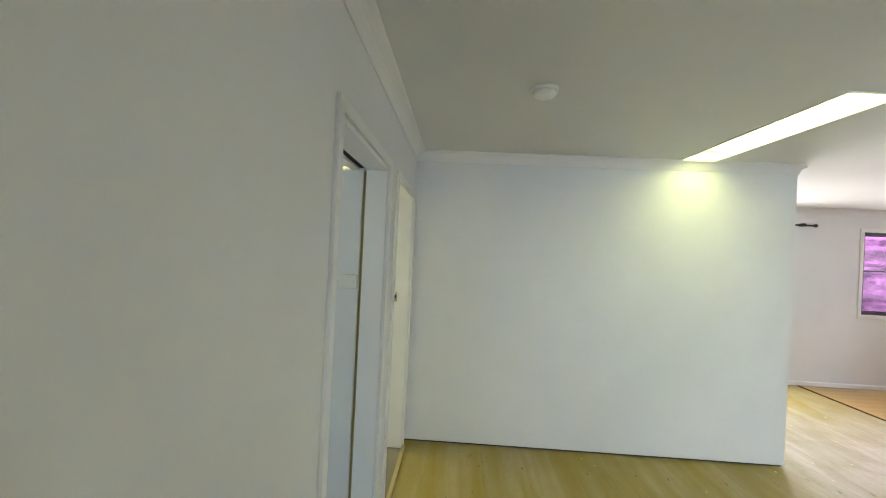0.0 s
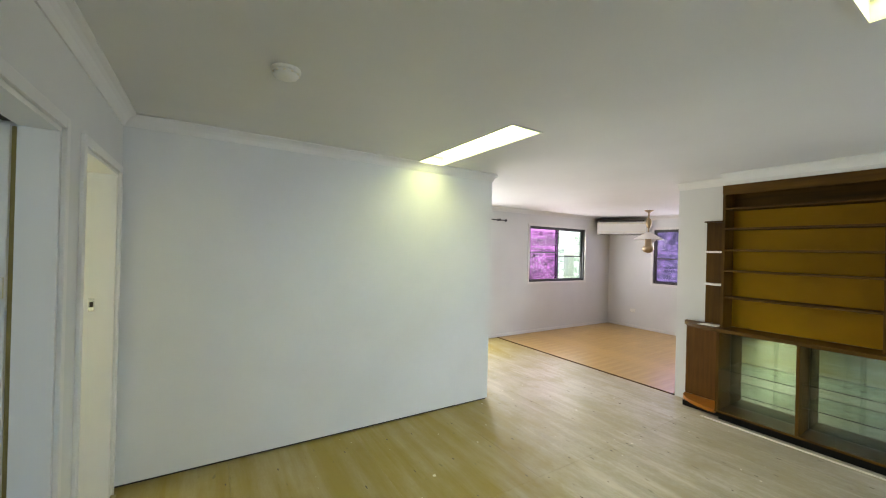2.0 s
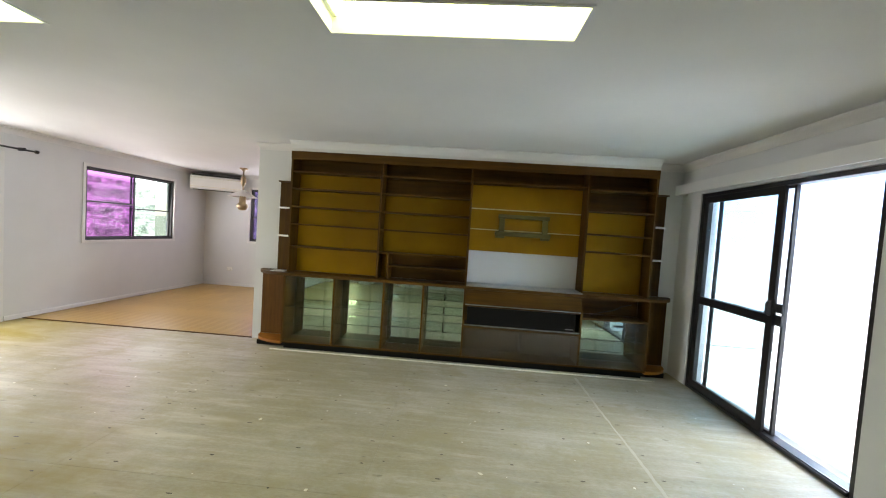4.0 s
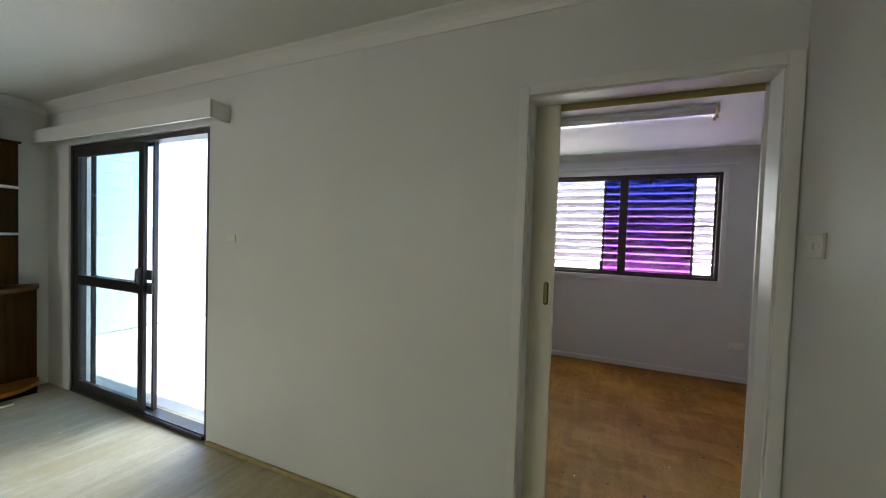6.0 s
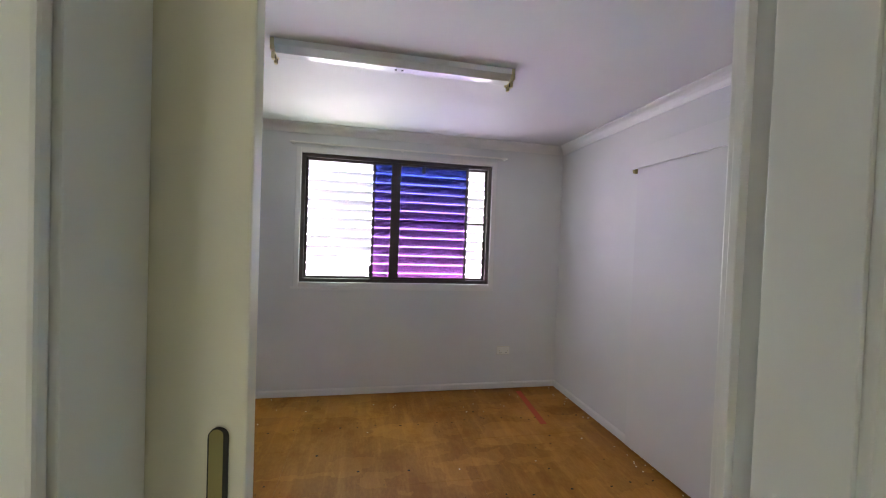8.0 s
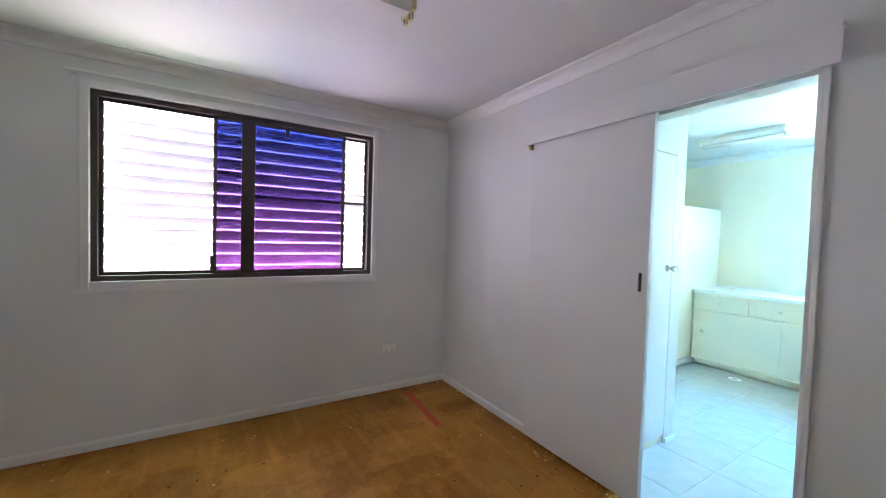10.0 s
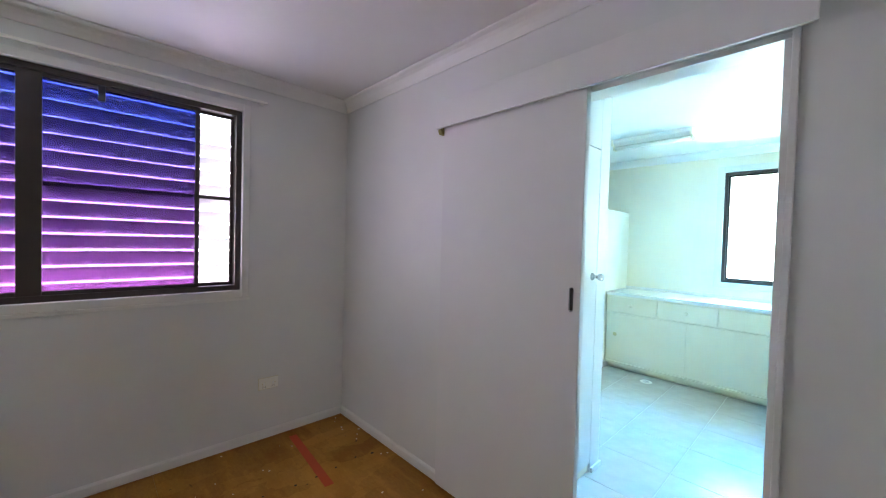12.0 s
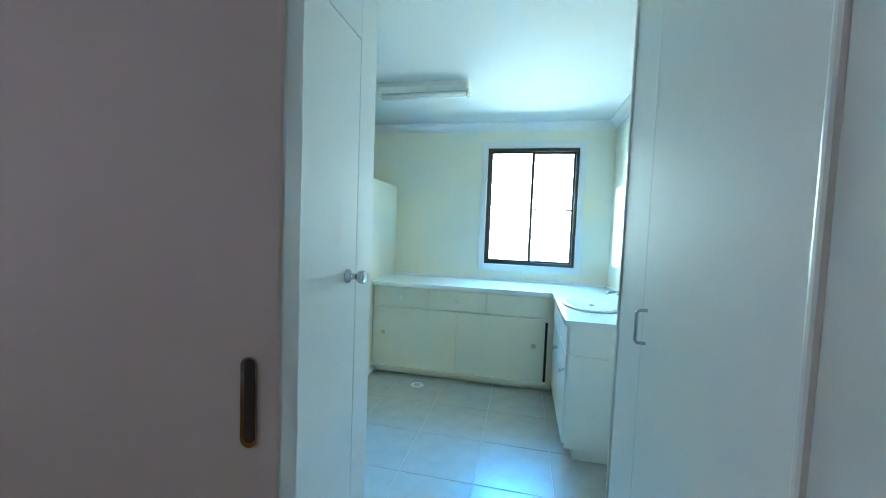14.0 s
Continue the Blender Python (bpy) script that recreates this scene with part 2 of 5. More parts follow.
def translucent(name, colour, through=0.5):
    def build(nt, b, out):
        b.inputs["Base Color"].default_value = (*colour, 1)
        b.inputs["Roughness"].default_value = 0.5
        tl = nt.nodes.new("ShaderNodeBsdfTranslucent")
        tl.inputs[0].default_value = (*colour, 1)
        mx = nt.nodes.new("ShaderNodeMixShader")
        mx.inputs[0].default_value = through
        nt.links.new(b.outputs[0], mx.inputs[1])
        nt.links.new(tl.outputs[0], mx.inputs[2])
        nt.links.new(mx.outputs[0], out.inputs[0])
    return mat(name, build)


WALL = paint("wall_paint", (0.682, 0.684, 0.675), 0.5, 0.04)
CEIL = paint("ceiling_paint", (0.685, 0.685, 0.672), 0.7, 0.03)
TRIM = paint("trim_gloss_paint", (0.74, 0.73, 0.71), 0.34, 0.03, 90, 0.06)
CREAM = paint("cream_paint", (0.80, 0.755, 0.61), 0.5, 0.04)
DOORW = paint("door_paint", (0.70, 0.69, 0.69), 0.58, 0.03, 140, 0.08)
CUPW = paint("cupboard_gloss_paint", (0.77, 0.77, 0.76), 0.5, 0.03, 60, 0.05, 0.06)
CABW = paint("cabinet_paint", (0.82, 0.77, 0.63), 0.4, 0.04, 120, 0.08)
VANW = paint("vanity_white_paint", (0.80, 0.79, 0.74), 0.35, 0.03, 120, 0.05)
PLASTIC = paint("white_plastic", (0.80, 0.79, 0.74), 0.35, 0.02, 300, 0.02)
SWITCHW = paint("aged_switch_plastic", (0.70, 0.70, 0.64), 0.4, 0.02, 300, 0.02)
FILLER = paint("floor_filler", (0.55, 0.50, 0.385), 0.6, 0.09, 40, 0.2)
OLDPLASTIC = paint("yellowed_plastic", (0.62, 0.55, 0.30), 0.4, 0.1)
ENAMEL = paint("white_enamelled_steel", (0.74, 0.74, 0.73), 0.16, 0.02, 40, 0.02)
PORCELAIN = paint("porcelain", (0.82, 0.83, 0.82), 0.12, 0.01, 50, 0.0)
# RAW carries the skylight's yellow near the partition in its colour.
RAW = sheet_floor("raw_board", (0.37, 0.315, 0.195), (0.585, 0.54, 0.45), (0.385, 0.325, 0.19), 0.42, 0.4, yellow_light=(4.2, 3.0, (0.275, 0.203, 0.018)))
PLY = sheet_floor("stained_plywood", (0.27, 0.106, 0.010), (0.52, 0.258, 0.045), (0.255, 0.095, 0.010), 0.46, 0.24, 0.7, (0.40, 0.58), 1.3, 0.22)
BOARD = wood("polished_floorboard", (0.36, 0.215, 0.055), (0.52, 0.335, 0.105), "X", 0.3)
STRIP = wood("raw_timber_strip", (0.30, 0.23, 0.10), (0.46, 0.38, 0.20), "Y", 0.6)
DARKWOOD = wood("dark_veneer", (0.034, 0.0148, 0.0012), (0.115, 0.053, 0.0042), "Z", 0.52, 1.0, 0.14)
SHELFWOOD = wood("shelf_veneer", (0.036, 0.0155, 0.0012), (0.124, 0.057, 0.0045), "Y", 0.52, 1.0, 0.16)
REDWOOD = wood("red_veneer", (0.078, 0.030, 0.004), (0.175, 0.074, 0.011), "Z", 0.45, 1.0, 0.2)
ORANGEWOOD = wood("orange_veneer", (0.22, 0.075, 0.006), (0.40, 0.15, 0.014), "Y", 0.4, 1.0, 0.25)
MUSTARD = paint("mustard_panel", (0.345, 0.180, 0.002), 0.6, 0.16, 120, 0.08, 0.15)
GREENP = paint("green_paint", (0.105, 0.088, 0.010), 0.5, 0.2)
BLACK = paint("black_aluminium", (0.022, 0.020, 0.020), 0.35, 0.1, 200, 0.03)
BRONZE = paint("bronze_aluminium", (0.045, 0.032, 0.028), 0.4, 0.1, 200, 0.03)
GREYALU = metal("grey_aluminium", (0.45, 0.46, 0.48), 0.35)
CHROME = metal("chrome", (0.50, 0.51, 0.53), 0.12)
BRASS = metal("brass", (0.42, 0.33, 0.20), 0.4)
MIRROR = metal("mirror", (0.58, 0.67, 0.65), 0.02)
BLACKGLOSS = paint("black_plastic", (0.008, 0.0075, 0.007), 0.3, 0.1, 220, 0.02, 0.15)
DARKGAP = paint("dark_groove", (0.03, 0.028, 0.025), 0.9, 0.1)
OLIVE = paint("unpainted_track", (0.33, 0.28, 0.10), 0.7, 0.1)
TAPE = paint("red_tape", (0.50, 0.058, 0.009), 0.5, 0.1)
SMOKEGLASS = glass("smoked_glass", (0.55, 0.47, 0.38), 3.2)
CABGLASS = glass("cabinet_glass", (0.95, 0.975, 0.955), 0.6)
SHELFGLASS = glass("glass_shelf", (0.93, 0.975, 0.945), 0.2)
CLEAR = glass("clear_glass", (0.95, 0.97, 0.96), 0.8)
PATIOGLASS = glass("tinted_door_glass", (0.84, 0.945, 0.955), 0.4)
# VIOLET's tint turns darker and bluer towards the top.
VIOLET = glass("violet_tinted_glass", (0.57, 0.36, 0.70), 0.5, [(0.0, (0.47, 0.26, 0.53)), (0.45, (0.31, 0.20, 0.45)), (0.9, (0.12, 0.145, 0.38))], 1.1, 2.17)
LILAC = glass("lilac_screen", (0.42, 0.34, 0.56), 0.4)
MAGENTA = glass("magenta_screen", (0.62, 0.38, 0.64), 0.4)
LOUVRE = translucent("louvre_blade", (0.80, 0.76, 0.80), 0.07)
SKYPANEL = glow("skylight_diffuser", (0.94, 1.0, 0.40), 3.5)
PATIO = paint("patio_concrete", (0.62, 0.63, 0.62), 0.8, 0.1)
BOARDS = paint("weatherboard_paint", (0.78, 0.80, 0.78), 0.5, 0.04)
GRASS = paint("lawn", (0.10, 0.12, 0.07), 0.9, 0.3)


def tile_build(nt, b, out):
    v = coords(nt)
    rnd = nt.nodes.new("ShaderNodeObjectInfo").outputs["Random"]
    n = noise_tex(nt, v, 9, 6)
    col = ramp(nt, n, [(0.3, (0.50, 0.485, 0.45)), (0.7, (0.58, 0.565, 0.53))])
    col = blend(nt, ramp(nt, rnd, [(0, (0, 0, 0)), (1, (0.25,) * 3)]), col, (0.50, 0.50, 0.47))
    nt.links.new(col, b.inputs["Base Color"])
    b.inputs["Roughness"].default_value = 0.26
    b.inputs["Specular IOR Level"].default_value = 0.5
    bump(nt, b, noise_tex(nt, v, 40, 3), 0.05, 0.001)


TILE = mat("glazed_floor_tile", tile_build)
GROUT = paint("grout", (0.64, 0.64, 0.61), 0.8, 0.08)

# ---- mesh helpers ----


def add_box(bm, x0, x1, y0, y1, z0, z1, bevel=0.0):
    r = bmesh.ops.create_cube(bm, size=1)
    vs = r["verts"]
    for v in vs:
        v.co = Vector(((x0 + x1) / 2 + v.co.x * (x1 - x0), (y0 + y1) / 2 + v.co.y * (y1 - y0), (z0 + z1) / 2 + v.co.z * (z1 - z0)))
    if bevel:
        es = list({e for v in vs for e in v.link_edges})
        bmesh.ops.bevel(bm, geom=es, offset=bevel, segments=2, profile=0.6, affect="EDGES", clamp_overlap=True)
    return bm


def bx(x0, x1, y0, y1, z0, z1, bevel=0.0):
    return add_box(bmesh.new(), min(x0, x1), max(x0, x1), min(y0, y1), max(y0, y1), z0, z1, bevel)


def prism(pts, axis, a0, a1):
    """Extrude a closed 2D outline along an axis. Outline axes: X -> (y, z), Y -> (x, z), Z -> (x, y)."""
    bm = bmesh.new()
    def put(p, a):
        return {"X": (a, p[0], p[1]), "Y": (p[0], a, p[1]), "Z": (p[0], p[1], a)}[axis]
    v0 = [bm.verts.new(put(p, a0)) for p in pts]
    v1 = [bm.verts.new(put(p, a1)) for p in pts]
    bm.faces.new(v0)
    bm.faces.new(v1[::-1])
    for i in range(len(pts)):
        j = (i + 1) % len(pts)
        bm.faces.new((v0[i], v1[i], v1[j], v0[j]))
    bmesh.ops.recalc_face_normals(bm, faces=bm.faces)
    return bm


def lathe(profile, centre, segs=24, axis="Z"):
    """Turn a (radius, height) profile round an axis through centre."""
    bm = bmesh.new()
    rings = []
    for r, h in profile:
        ring = []
        for i in range(segs):
            a = 2 * math.pi * i / segs
            p = Vector((r * math.cos(a), r * math.sin(a), h))
            if axis == "Y":
                p = Vector((p.x, p.z, p.y))
            if axis == "X":
                p = Vector((p.z, p.x, p.y))
            ring.append(bm.verts.new(p + Vector(centre)))
        rings.append(ring)
    for a, b in zip(rings, rings[1:]):
        for i in range(segs):
            j = (i + 1) % segs
            bm.faces.new((a[i], a[j], b[j], b[i]))
    bm.faces.new(rings[0][::-1])
    bm.faces.new(rings[-1])
    bmesh.ops.remove_doubles(bm, verts=bm.verts, dist=1e-6)
    bmesh.ops.recalc_face_normals(bm, faces=bm.faces)
    for f in bm.faces:
        f.smooth = len(f.verts) == 4
    return bm


def tube(points, radius, segs=10):
    """A round rod through the points."""
    bm = bmesh.new()
    rings = []
    pts = [Vector(p) for p in points]
    for i, p in enumerate(pts):
        d = (pts[min(i + 1, len(pts) - 1)] - pts[max(i - 1, 0)]).normalized()
        u = d.orthogonal().normalized() if i == 0 else (u - d * u.dot(d)).normalized()
        w = d.cross(u)
        rings.append([bm.verts.new(p + radius * (u * math.cos(2 * math.pi * k / segs) + w * math.sin(2 * math.pi * k / segs))) for k in range(segs)])
    for a, b in zip(rings, rings[1:]):
        for i in range(segs):
            j = (i + 1) % segs
            f = bm.faces.new((a[i], a[j], b[j], b[i]))
            f.smooth = True
    bm.faces.new(rings[0][::-1])
    bm.faces.new(rings[-1])
    bmesh.ops.recalc_face_normals(bm, faces=bm.faces)
    return bm


def base_of(ob):
    p = Vector((0, 0, 0))
    while ob:
        p += ob.location
        ob = ob.parent
    return p


def part(name, bm, material, parent=None, label=""):
    """One mesh object, given in world coordinates, under a thing, a part, or nothing."""
    if parent:
        bmesh.ops.translate(bm, verts=bm.verts, vec=-base_of(parent))
    me = bpy.data.meshes.new(name)
    bm.to_mesh(me)
    bm.free()
    me.materials.append(material)
    ob = new(name, me)
    ob.parent = parent
    if label:
        tagged(ob, label)
    return ob


def thing(name, at, label, category, group="", kind=""):
    ob = new(name)
    ob.location = at
    ob.empty_display_size = 0.05
    return tagged(ob, label, category, group, kind)


def structure(name, bm, material, label, category="wall"):
    return tagged(part(name, bm, material), label, category, kind="structure")


def wall_bm(axis, c0, c1, a0, a1, z0, z1, holes=()):
    """A wall slab with through openings; axis is the one it runs along. holes: (a0, a1, z0, z1)."""
    A = sorted({a0, a1, *[h[0] for h in holes], *[h[1] for h in holes]})
    Z = sorted({z0, z1, *[h[2] for h in holes], *[h[3] for h in holes]})
    def solid(i, k):
        if not (0 <= i < len(A) - 1 and 0 <= k < len(Z) - 1):
            return False
        am, zm = (A[i] + A[i + 1]) / 2, (Z[k] + Z[k + 1]) / 2
        return not any(h[0] < am < h[1] and h[2] < zm < h[3] for h in holes)
    bm = bmesh.new()
    cache = {}
    def vert(a, c, z):
        key = (round(a, 5), round(c, 5), round(z, 5))
        if key not in cache:
            cache[key] = bm.verts.new((a, c, z) if axis == "x" else (c, a, z))
        return cache[key]
    for i in range(len(A) - 1):
        for k in range(len(Z) - 1):
            if not solid(i, k):
                continue
            p, q, r, s = A[i], A[i + 1], Z[k], Z[k + 1]
            bm.faces.new([vert(*w) for w in ((p, c0, r), (q, c0, r), (q, c0, s), (p, c0, s))])
            bm.faces.new([vert(*w) for w in ((p, c1, r), (p, c1, s), (q, c1, s), (q, c1, r))])
            for di, dk, quad in ((-1, 0, ((p, c0, r), (p, c0, s), (p, c1, s), (p, c1, r))), (1, 0, ((q, c0, r), (q, c1, r), (q, c1, s), (q, c0, s))),
                                 (0, -1, ((p, c0, r), (p, c1, r), (q, c1, r), (q, c0, r))), (0, 1, ((p, c0, s), (q, c0, s), (q, c1, s), (p, c1, s)))):
                if not solid(i + di, k + dk):
                    bm.faces.new([vert(*w) for w in quad])
    bmesh.ops.recalc_face_normals(bm, faces=bm.faces)
    return bm


def cornice(axis, face, side, a0, a1, top):
    """A cove cornice along a wall face; side is +1 or -1, the way into the room."""
    prof = [(0, 0), (0, -0.075), (0.008, -0.075), (0.014, -0.062), (0.022, -0.046), (0.036, -0.029), (0.052, -0.018), (0.066, -0.013), (0.075, -0.008), (0.075, 0)]
    pts = [(face + side * d, top + h) for d, h in prof]
    structure("trim", prism(pts, "X" if axis == "x" else "Y", a0, a1), TRIM, "white cove cornice between wall and ceiling", "cornice")


def skirting(axis, face, side, a0, a1, h=0.065):
    pts = [(face, 0.008), (face + side * 0.014, 0.008), (face + side * 0.014, h - 0.012), (face + side * 0.006, h), (face, h)]
    structure("baseboard", prism(pts, "X" if axis == "x" else "Y", a0, a1), TRIM, "white painted timber skirting board with scuffs", "skirting")


def at_axis(axis, a0, a1, c0, c1, z0, z1, bevel=0.0):
    return bx(a0, a1, c0, c1, z0, z1, bevel) if axis == "x" else bx(c0, c1, a0, a1, z0, z1, bevel)

# ---- large structure ----
CH = 2.45          # ceiling height
WT = 0.2           # thickness of the west wall
WX = -0.08         # west wall of the living room
SY = -0.18         # bedroom side of the wall between living room and bedroom
NY = 6.09          # partition on the north of the living room
BX = -1.34         # west wall of the bedroom
BY = -3.18         # window wall of the bedroom
EX = 5.03          # wall behind the shelves
FX, FY = 8.45, 8.29
LX, LN = -4.79, -0.14

structure("ground", bx(-300, 300, -300, 300, -0.6, -0.3), GRASS, "green lawn around the house", "ground")
structure("floor", bx(-5.0, 8.6, -0.18, 8.45, -0.2, -0.012), DARKGAP, "dark subfloor under the boards", "floor")
structure("floor", bx(-5.0, 2.5, -3.33, -0.18, -0.2, -0.012), DARKGAP, "dark subfloor under the boards and tiles", "floor")
SKY_X, SKY_Y = (2.075, 2.335), ((4.742, 6.028), (2.042, 3.223))
bm = wall_bm("x", CH, CH + 0.12, -5.0, 8.6, -3.4, 8.5, [(*SKY_X, *y) for y in SKY_Y] + [(2.56, 8.6, -3.4, -0.18)])
for v in bm.verts:
    v.co = (v.co.x, v.co.z, v.co.y)
bmesh.ops.recalc_face_normals(bm, faces=bm.faces)
structure("ceiling", bm, CEIL, "flat off-white painted plasterboard ceiling", "ceiling")
# Unseen roof; the long north overhang is added to keep direct sun out.
structure("roof", bx(-5.5, 9.3, -0.2, 10.3, CH + 0.3, CH + 0.42), PATIO, "unseen roof slab over the house, overhanging north to block the sun", "roof")
structure("roof", bx(-5.5, 2.7, -3.75, -0.201, CH + 0.3, CH + 0.42), PATIO, "plain light roof slab over the bedroom wing", "roof")

structure("wall_west", wall_bm("y", WX - WT, WX, 0, NY + 0.9, 0, CH, [(4.10, 4.91, 0, 2.05), (5.20, 5.98, 0, 2.05)]), WALL, "off-white painted plasterboard wall with two doorways")
structure("wall_partition", wall_bm("x", NY, NY + 0.09, WX, 3.03, 0.016, CH), WALL, "off-white painted partition wall with an open end")
# Dark strip paints in the shade of the gap under the partition.
structure("trim", bx(WX + 0.001, 3.015, NY + 0.012, NY + 0.078, 0.0, 0.0155), DARKGAP, "dark strip standing in for the shade under the partition", "sole plate")
structure("wall_south", wall_bm("x", SY, 0, BX, 5.13, 0, CH, [(-0.04, 0.833, 0, 2.04), (2.88, 4.68, 0.0, 2.09)]), WALL, "off-white painted wall with a sliding door and a glass door")
structure("wall_east", wall_bm("y", EX, EX + 0.1, 0, 5.12, 0, CH), WALL, "off-white painted wall behind the shelving")
structure("wall_bed_window", wall_bm("x", BY - 0.15, BY, BX - 0.1, 2.55, 0, CH, [(-0.59, 1.19, 1.045, 2.205)]), WALL, "off-white painted bedroom wall with a louvred window")
structure("wall_bed_west", wall_bm("y", BX - 0.1, BX, BY, SY, 0, CH, [(-1.36, -0.61, 0, 2.04)]), WALL, "off-white painted bedroom wall with a laundry doorway")
structure("wall_bed_east", wall_bm("y", 2.45, 2.55, BY, SY, 0, CH), WALL, "plain off-white painted bedroom wall")
structure("wall_far_north", wall_bm("x", FY, FY + 0.15, WX - WT, FX + 0.15, 0, CH, [(2.95, 4.78, 0, 2.1), (5.83, 7.55, 1.02, 2.15)]), WALL, "warm white painted wall with a window and glass door")
structure("wall_far_east", wall_bm("y", FX, FX + 0.15, 1.0, FY, 0, CH, [(5.6, 7.25, 1.02, 2.16)]), WALL, "warm white painted wall with a window")
structure("wall_far_south", wall_bm("x", 0.9, 1.0, EX + 0.1, FX, 0, CH), WALL, "plain white wall closing the dining room")
structure("wall_hall_end", wall_bm("y", WX - WT, WX, NY + 0.9, FY, 0, CH), WALL, "plain white wall closing the hall")
structure("wall_laundry_west", wall_bm("y", LX - 0.15, LX, -3.3, 0, 0, CH, [(-1.34, -0.455, 1.04, 2.21)]), CREAM, "cream painted laundry wall with a window")
structure("wall_laundry_north", wall_bm("x", LN, LN + 0.1, LX, BX - 0.1, 0, CH), CREAM, "cream painted laundry wall")
structure("wall_laundry_south", wall_bm("x", -3.33, BY, LX, BX - 0.1, 0, CH), CREAM, "cream painted laundry wall")
structure("wall_laundry_partition", wall_bm("x", -2.36, -2.3, LX, -3.6, 0, 1.81), CREAM, "low cream painted partition beside the cabinets")
# rooms behind the two doorways of the west wall
structure("wall_closet_side", wall_bm("x", 4.89, 5.05, -2.2, WX - 0.133, 0, 2.031), WALL, "pale partition wall with a switch, seen through a doorway")
# Both openings are unseen, added to hold the fill lamps.
structure("wall_side_back", wall_bm("y", -2.3, -2.2, 2.9, NY + 0.9, 0, CH, [(3.6, 4.8, 1.0, 2.2), (5.8, 6.6, 1.0, 2.1)]), CREAM, "cream wall at the back of the side rooms")
structure("wall_side_south", wall_bm("x", 2.9, 3.0, -2.2, WX - WT, 0, CH), CREAM, "plain cream wall closing the side room")
structure("wall_side_north", wall_bm("x", 6.8, 6.9, -2.2, WX - WT, 0, CH), CREAM, "cream wall of the side room")
# Unseen wall added to keep the laundry backdrop's light out of the side room.
structure("wall_wing", wall_bm("x", 2.5, 2.6, -7.9, -2.3, -0.3, CH + 0.3), WALL, "unseen added wall that blocks backdrop light from the side room")
structure("trim", bx(-2.2, WX - WT, 6.788, 6.8, 1.02, 1.035), TRIM, "thin cream tile capping on the side room wall", "trim")

for axis, face, side, a0, a1 in (("y", WX, 1, 0, NY), ("x", NY, -1, WX, 3.03), ("x", 0, 1, WX, EX), ("y", EX, -1, 0, 5.12),
                                 ("x", BY, 1, BX, 2.45), ("y", BX, 1, BY, SY), ("x", SY, -1, BX, 2.45), ("x", FY, -1, WX, FX),
                                 ("y", FX, -1, 1.0, FY), ("y", 3.03, 1, NY, NY + 0.09), ("y", LX, 1, -3.18, LN), ("x", LN, -1, LX, -2.31)):
    cornice(axis, face, side, a0, a1, CH)
for axis, face, side, a0, a1 in (("x", BY, 1, BX, 2.45), ("y", BX, 1, BY, -2.034), ("y", BX, 1, -0.591, SY), ("x", FY, -1, 4.84, FX), ("y", FX, -1, 1.0, FY),
                                 ("y", 2.45, -1, BY, SY)):
    skirting(axis, face, side, a0, a1)
skirting("x", -2.3, 1, LX, -3.6, 0.08)
structure("trim", bx(0.95, 2.86, 0.001, 0.018, 0.0, 0.026, 0.003), STRIP, "raw timber batten left along the wall foot", "batten")
structure("trim", bx(WX + 0.004, WX + 0.03, 5.2, 5.98, -0.002, 0.022, 0.003), STRIP, "raw timber edging strip at a doorway", "edging strip")
structure("trim", bx(WX + 0.004, WX + 0.03, 4.1, 4.91, -0.002, 0.022, 0.003), STRIP, "raw timber edging strip at a doorway", "edging strip")
structure("trim", bx(5.03, 5.055, 5.14, 8.27, -0.004, 0.009, 0.002), DARKWOOD, "dark edge strip of the polished floor", "edging strip")


def architrave(axis, face, side, a0, a1, top, w=0.045, t=0.016, sill=None):
    """Flat casing round an opening: two legs and a head, and a sill piece for a window."""
    lo = 0.0 if sill is None else sill - w
    for p, q, r, s in ((a0 - w, a0, lo, top + w), (a1, a1 + w, lo, top + w), (a0, a1, top, top + w)) + (((a0, a1, sill - w, sill),) if sill is not None else ()):
        structure("trim", at_axis(axis, p, q, face, face + side * t, r, s, 0.004), TRIM, "white gloss painted timber architrave", "architrave")


def jamb_lining(axis, c0, c1, a0, a1, top, groove=None, slot=None, side_groove=None):
    """Linings of a doorway with the dark slot of a pocket door in the middle."""
    t = 0.018
    spans = ((c0, groove[0]), (groove[1], c1)) if groove else ((c0, c1),)
    cut = side_groove or groove
    for c, d in ((c0, cut[0]), (cut[1], c1)) if cut else ((c0, c1),):
        structure("trim", at_axis(axis, a0, a0 + t, c, d, 0, top - t, 0.002), TRIM, "white painted door jamb", "door jamb")
        structure("trim", at_axis(axis, a1 - t, a1, c, d, 0, top - t, 0.002), TRIM, "white painted door jamb", "door jamb")
    for c, d in spans:
        structure("trim", at_axis(axis, a0, a1, c, d, top - t, top, 0.002), TRIM, "white painted door head", "door jamb")
    if groove:
        structure("trim", at_axis(axis, a0, a1, groove[0] + 0.001, groove[1] - 0.001, top - 0.004, top - 0.001), slot or OLIVE, "bare timber slot of a pocket door", "door track")
        for a, b in ((a1 - 0.004, a1 - 0.001),):
            structure("trim", at_axis(axis, a, b, cut[0] + 0.001, cut[1] - 0.001, 0, top - 0.02), OLIVE, "bare timber slot of a pocket door", "door track")


architrave("x", 0, 1, -0.028, 0.821, 2.028)
architrave("x", SY, -1, -0.028, 0.821, 2.028)
jamb_lining("x", SY, 0, -0.04, 0.833, 2.04, (-0.164, -0.121))
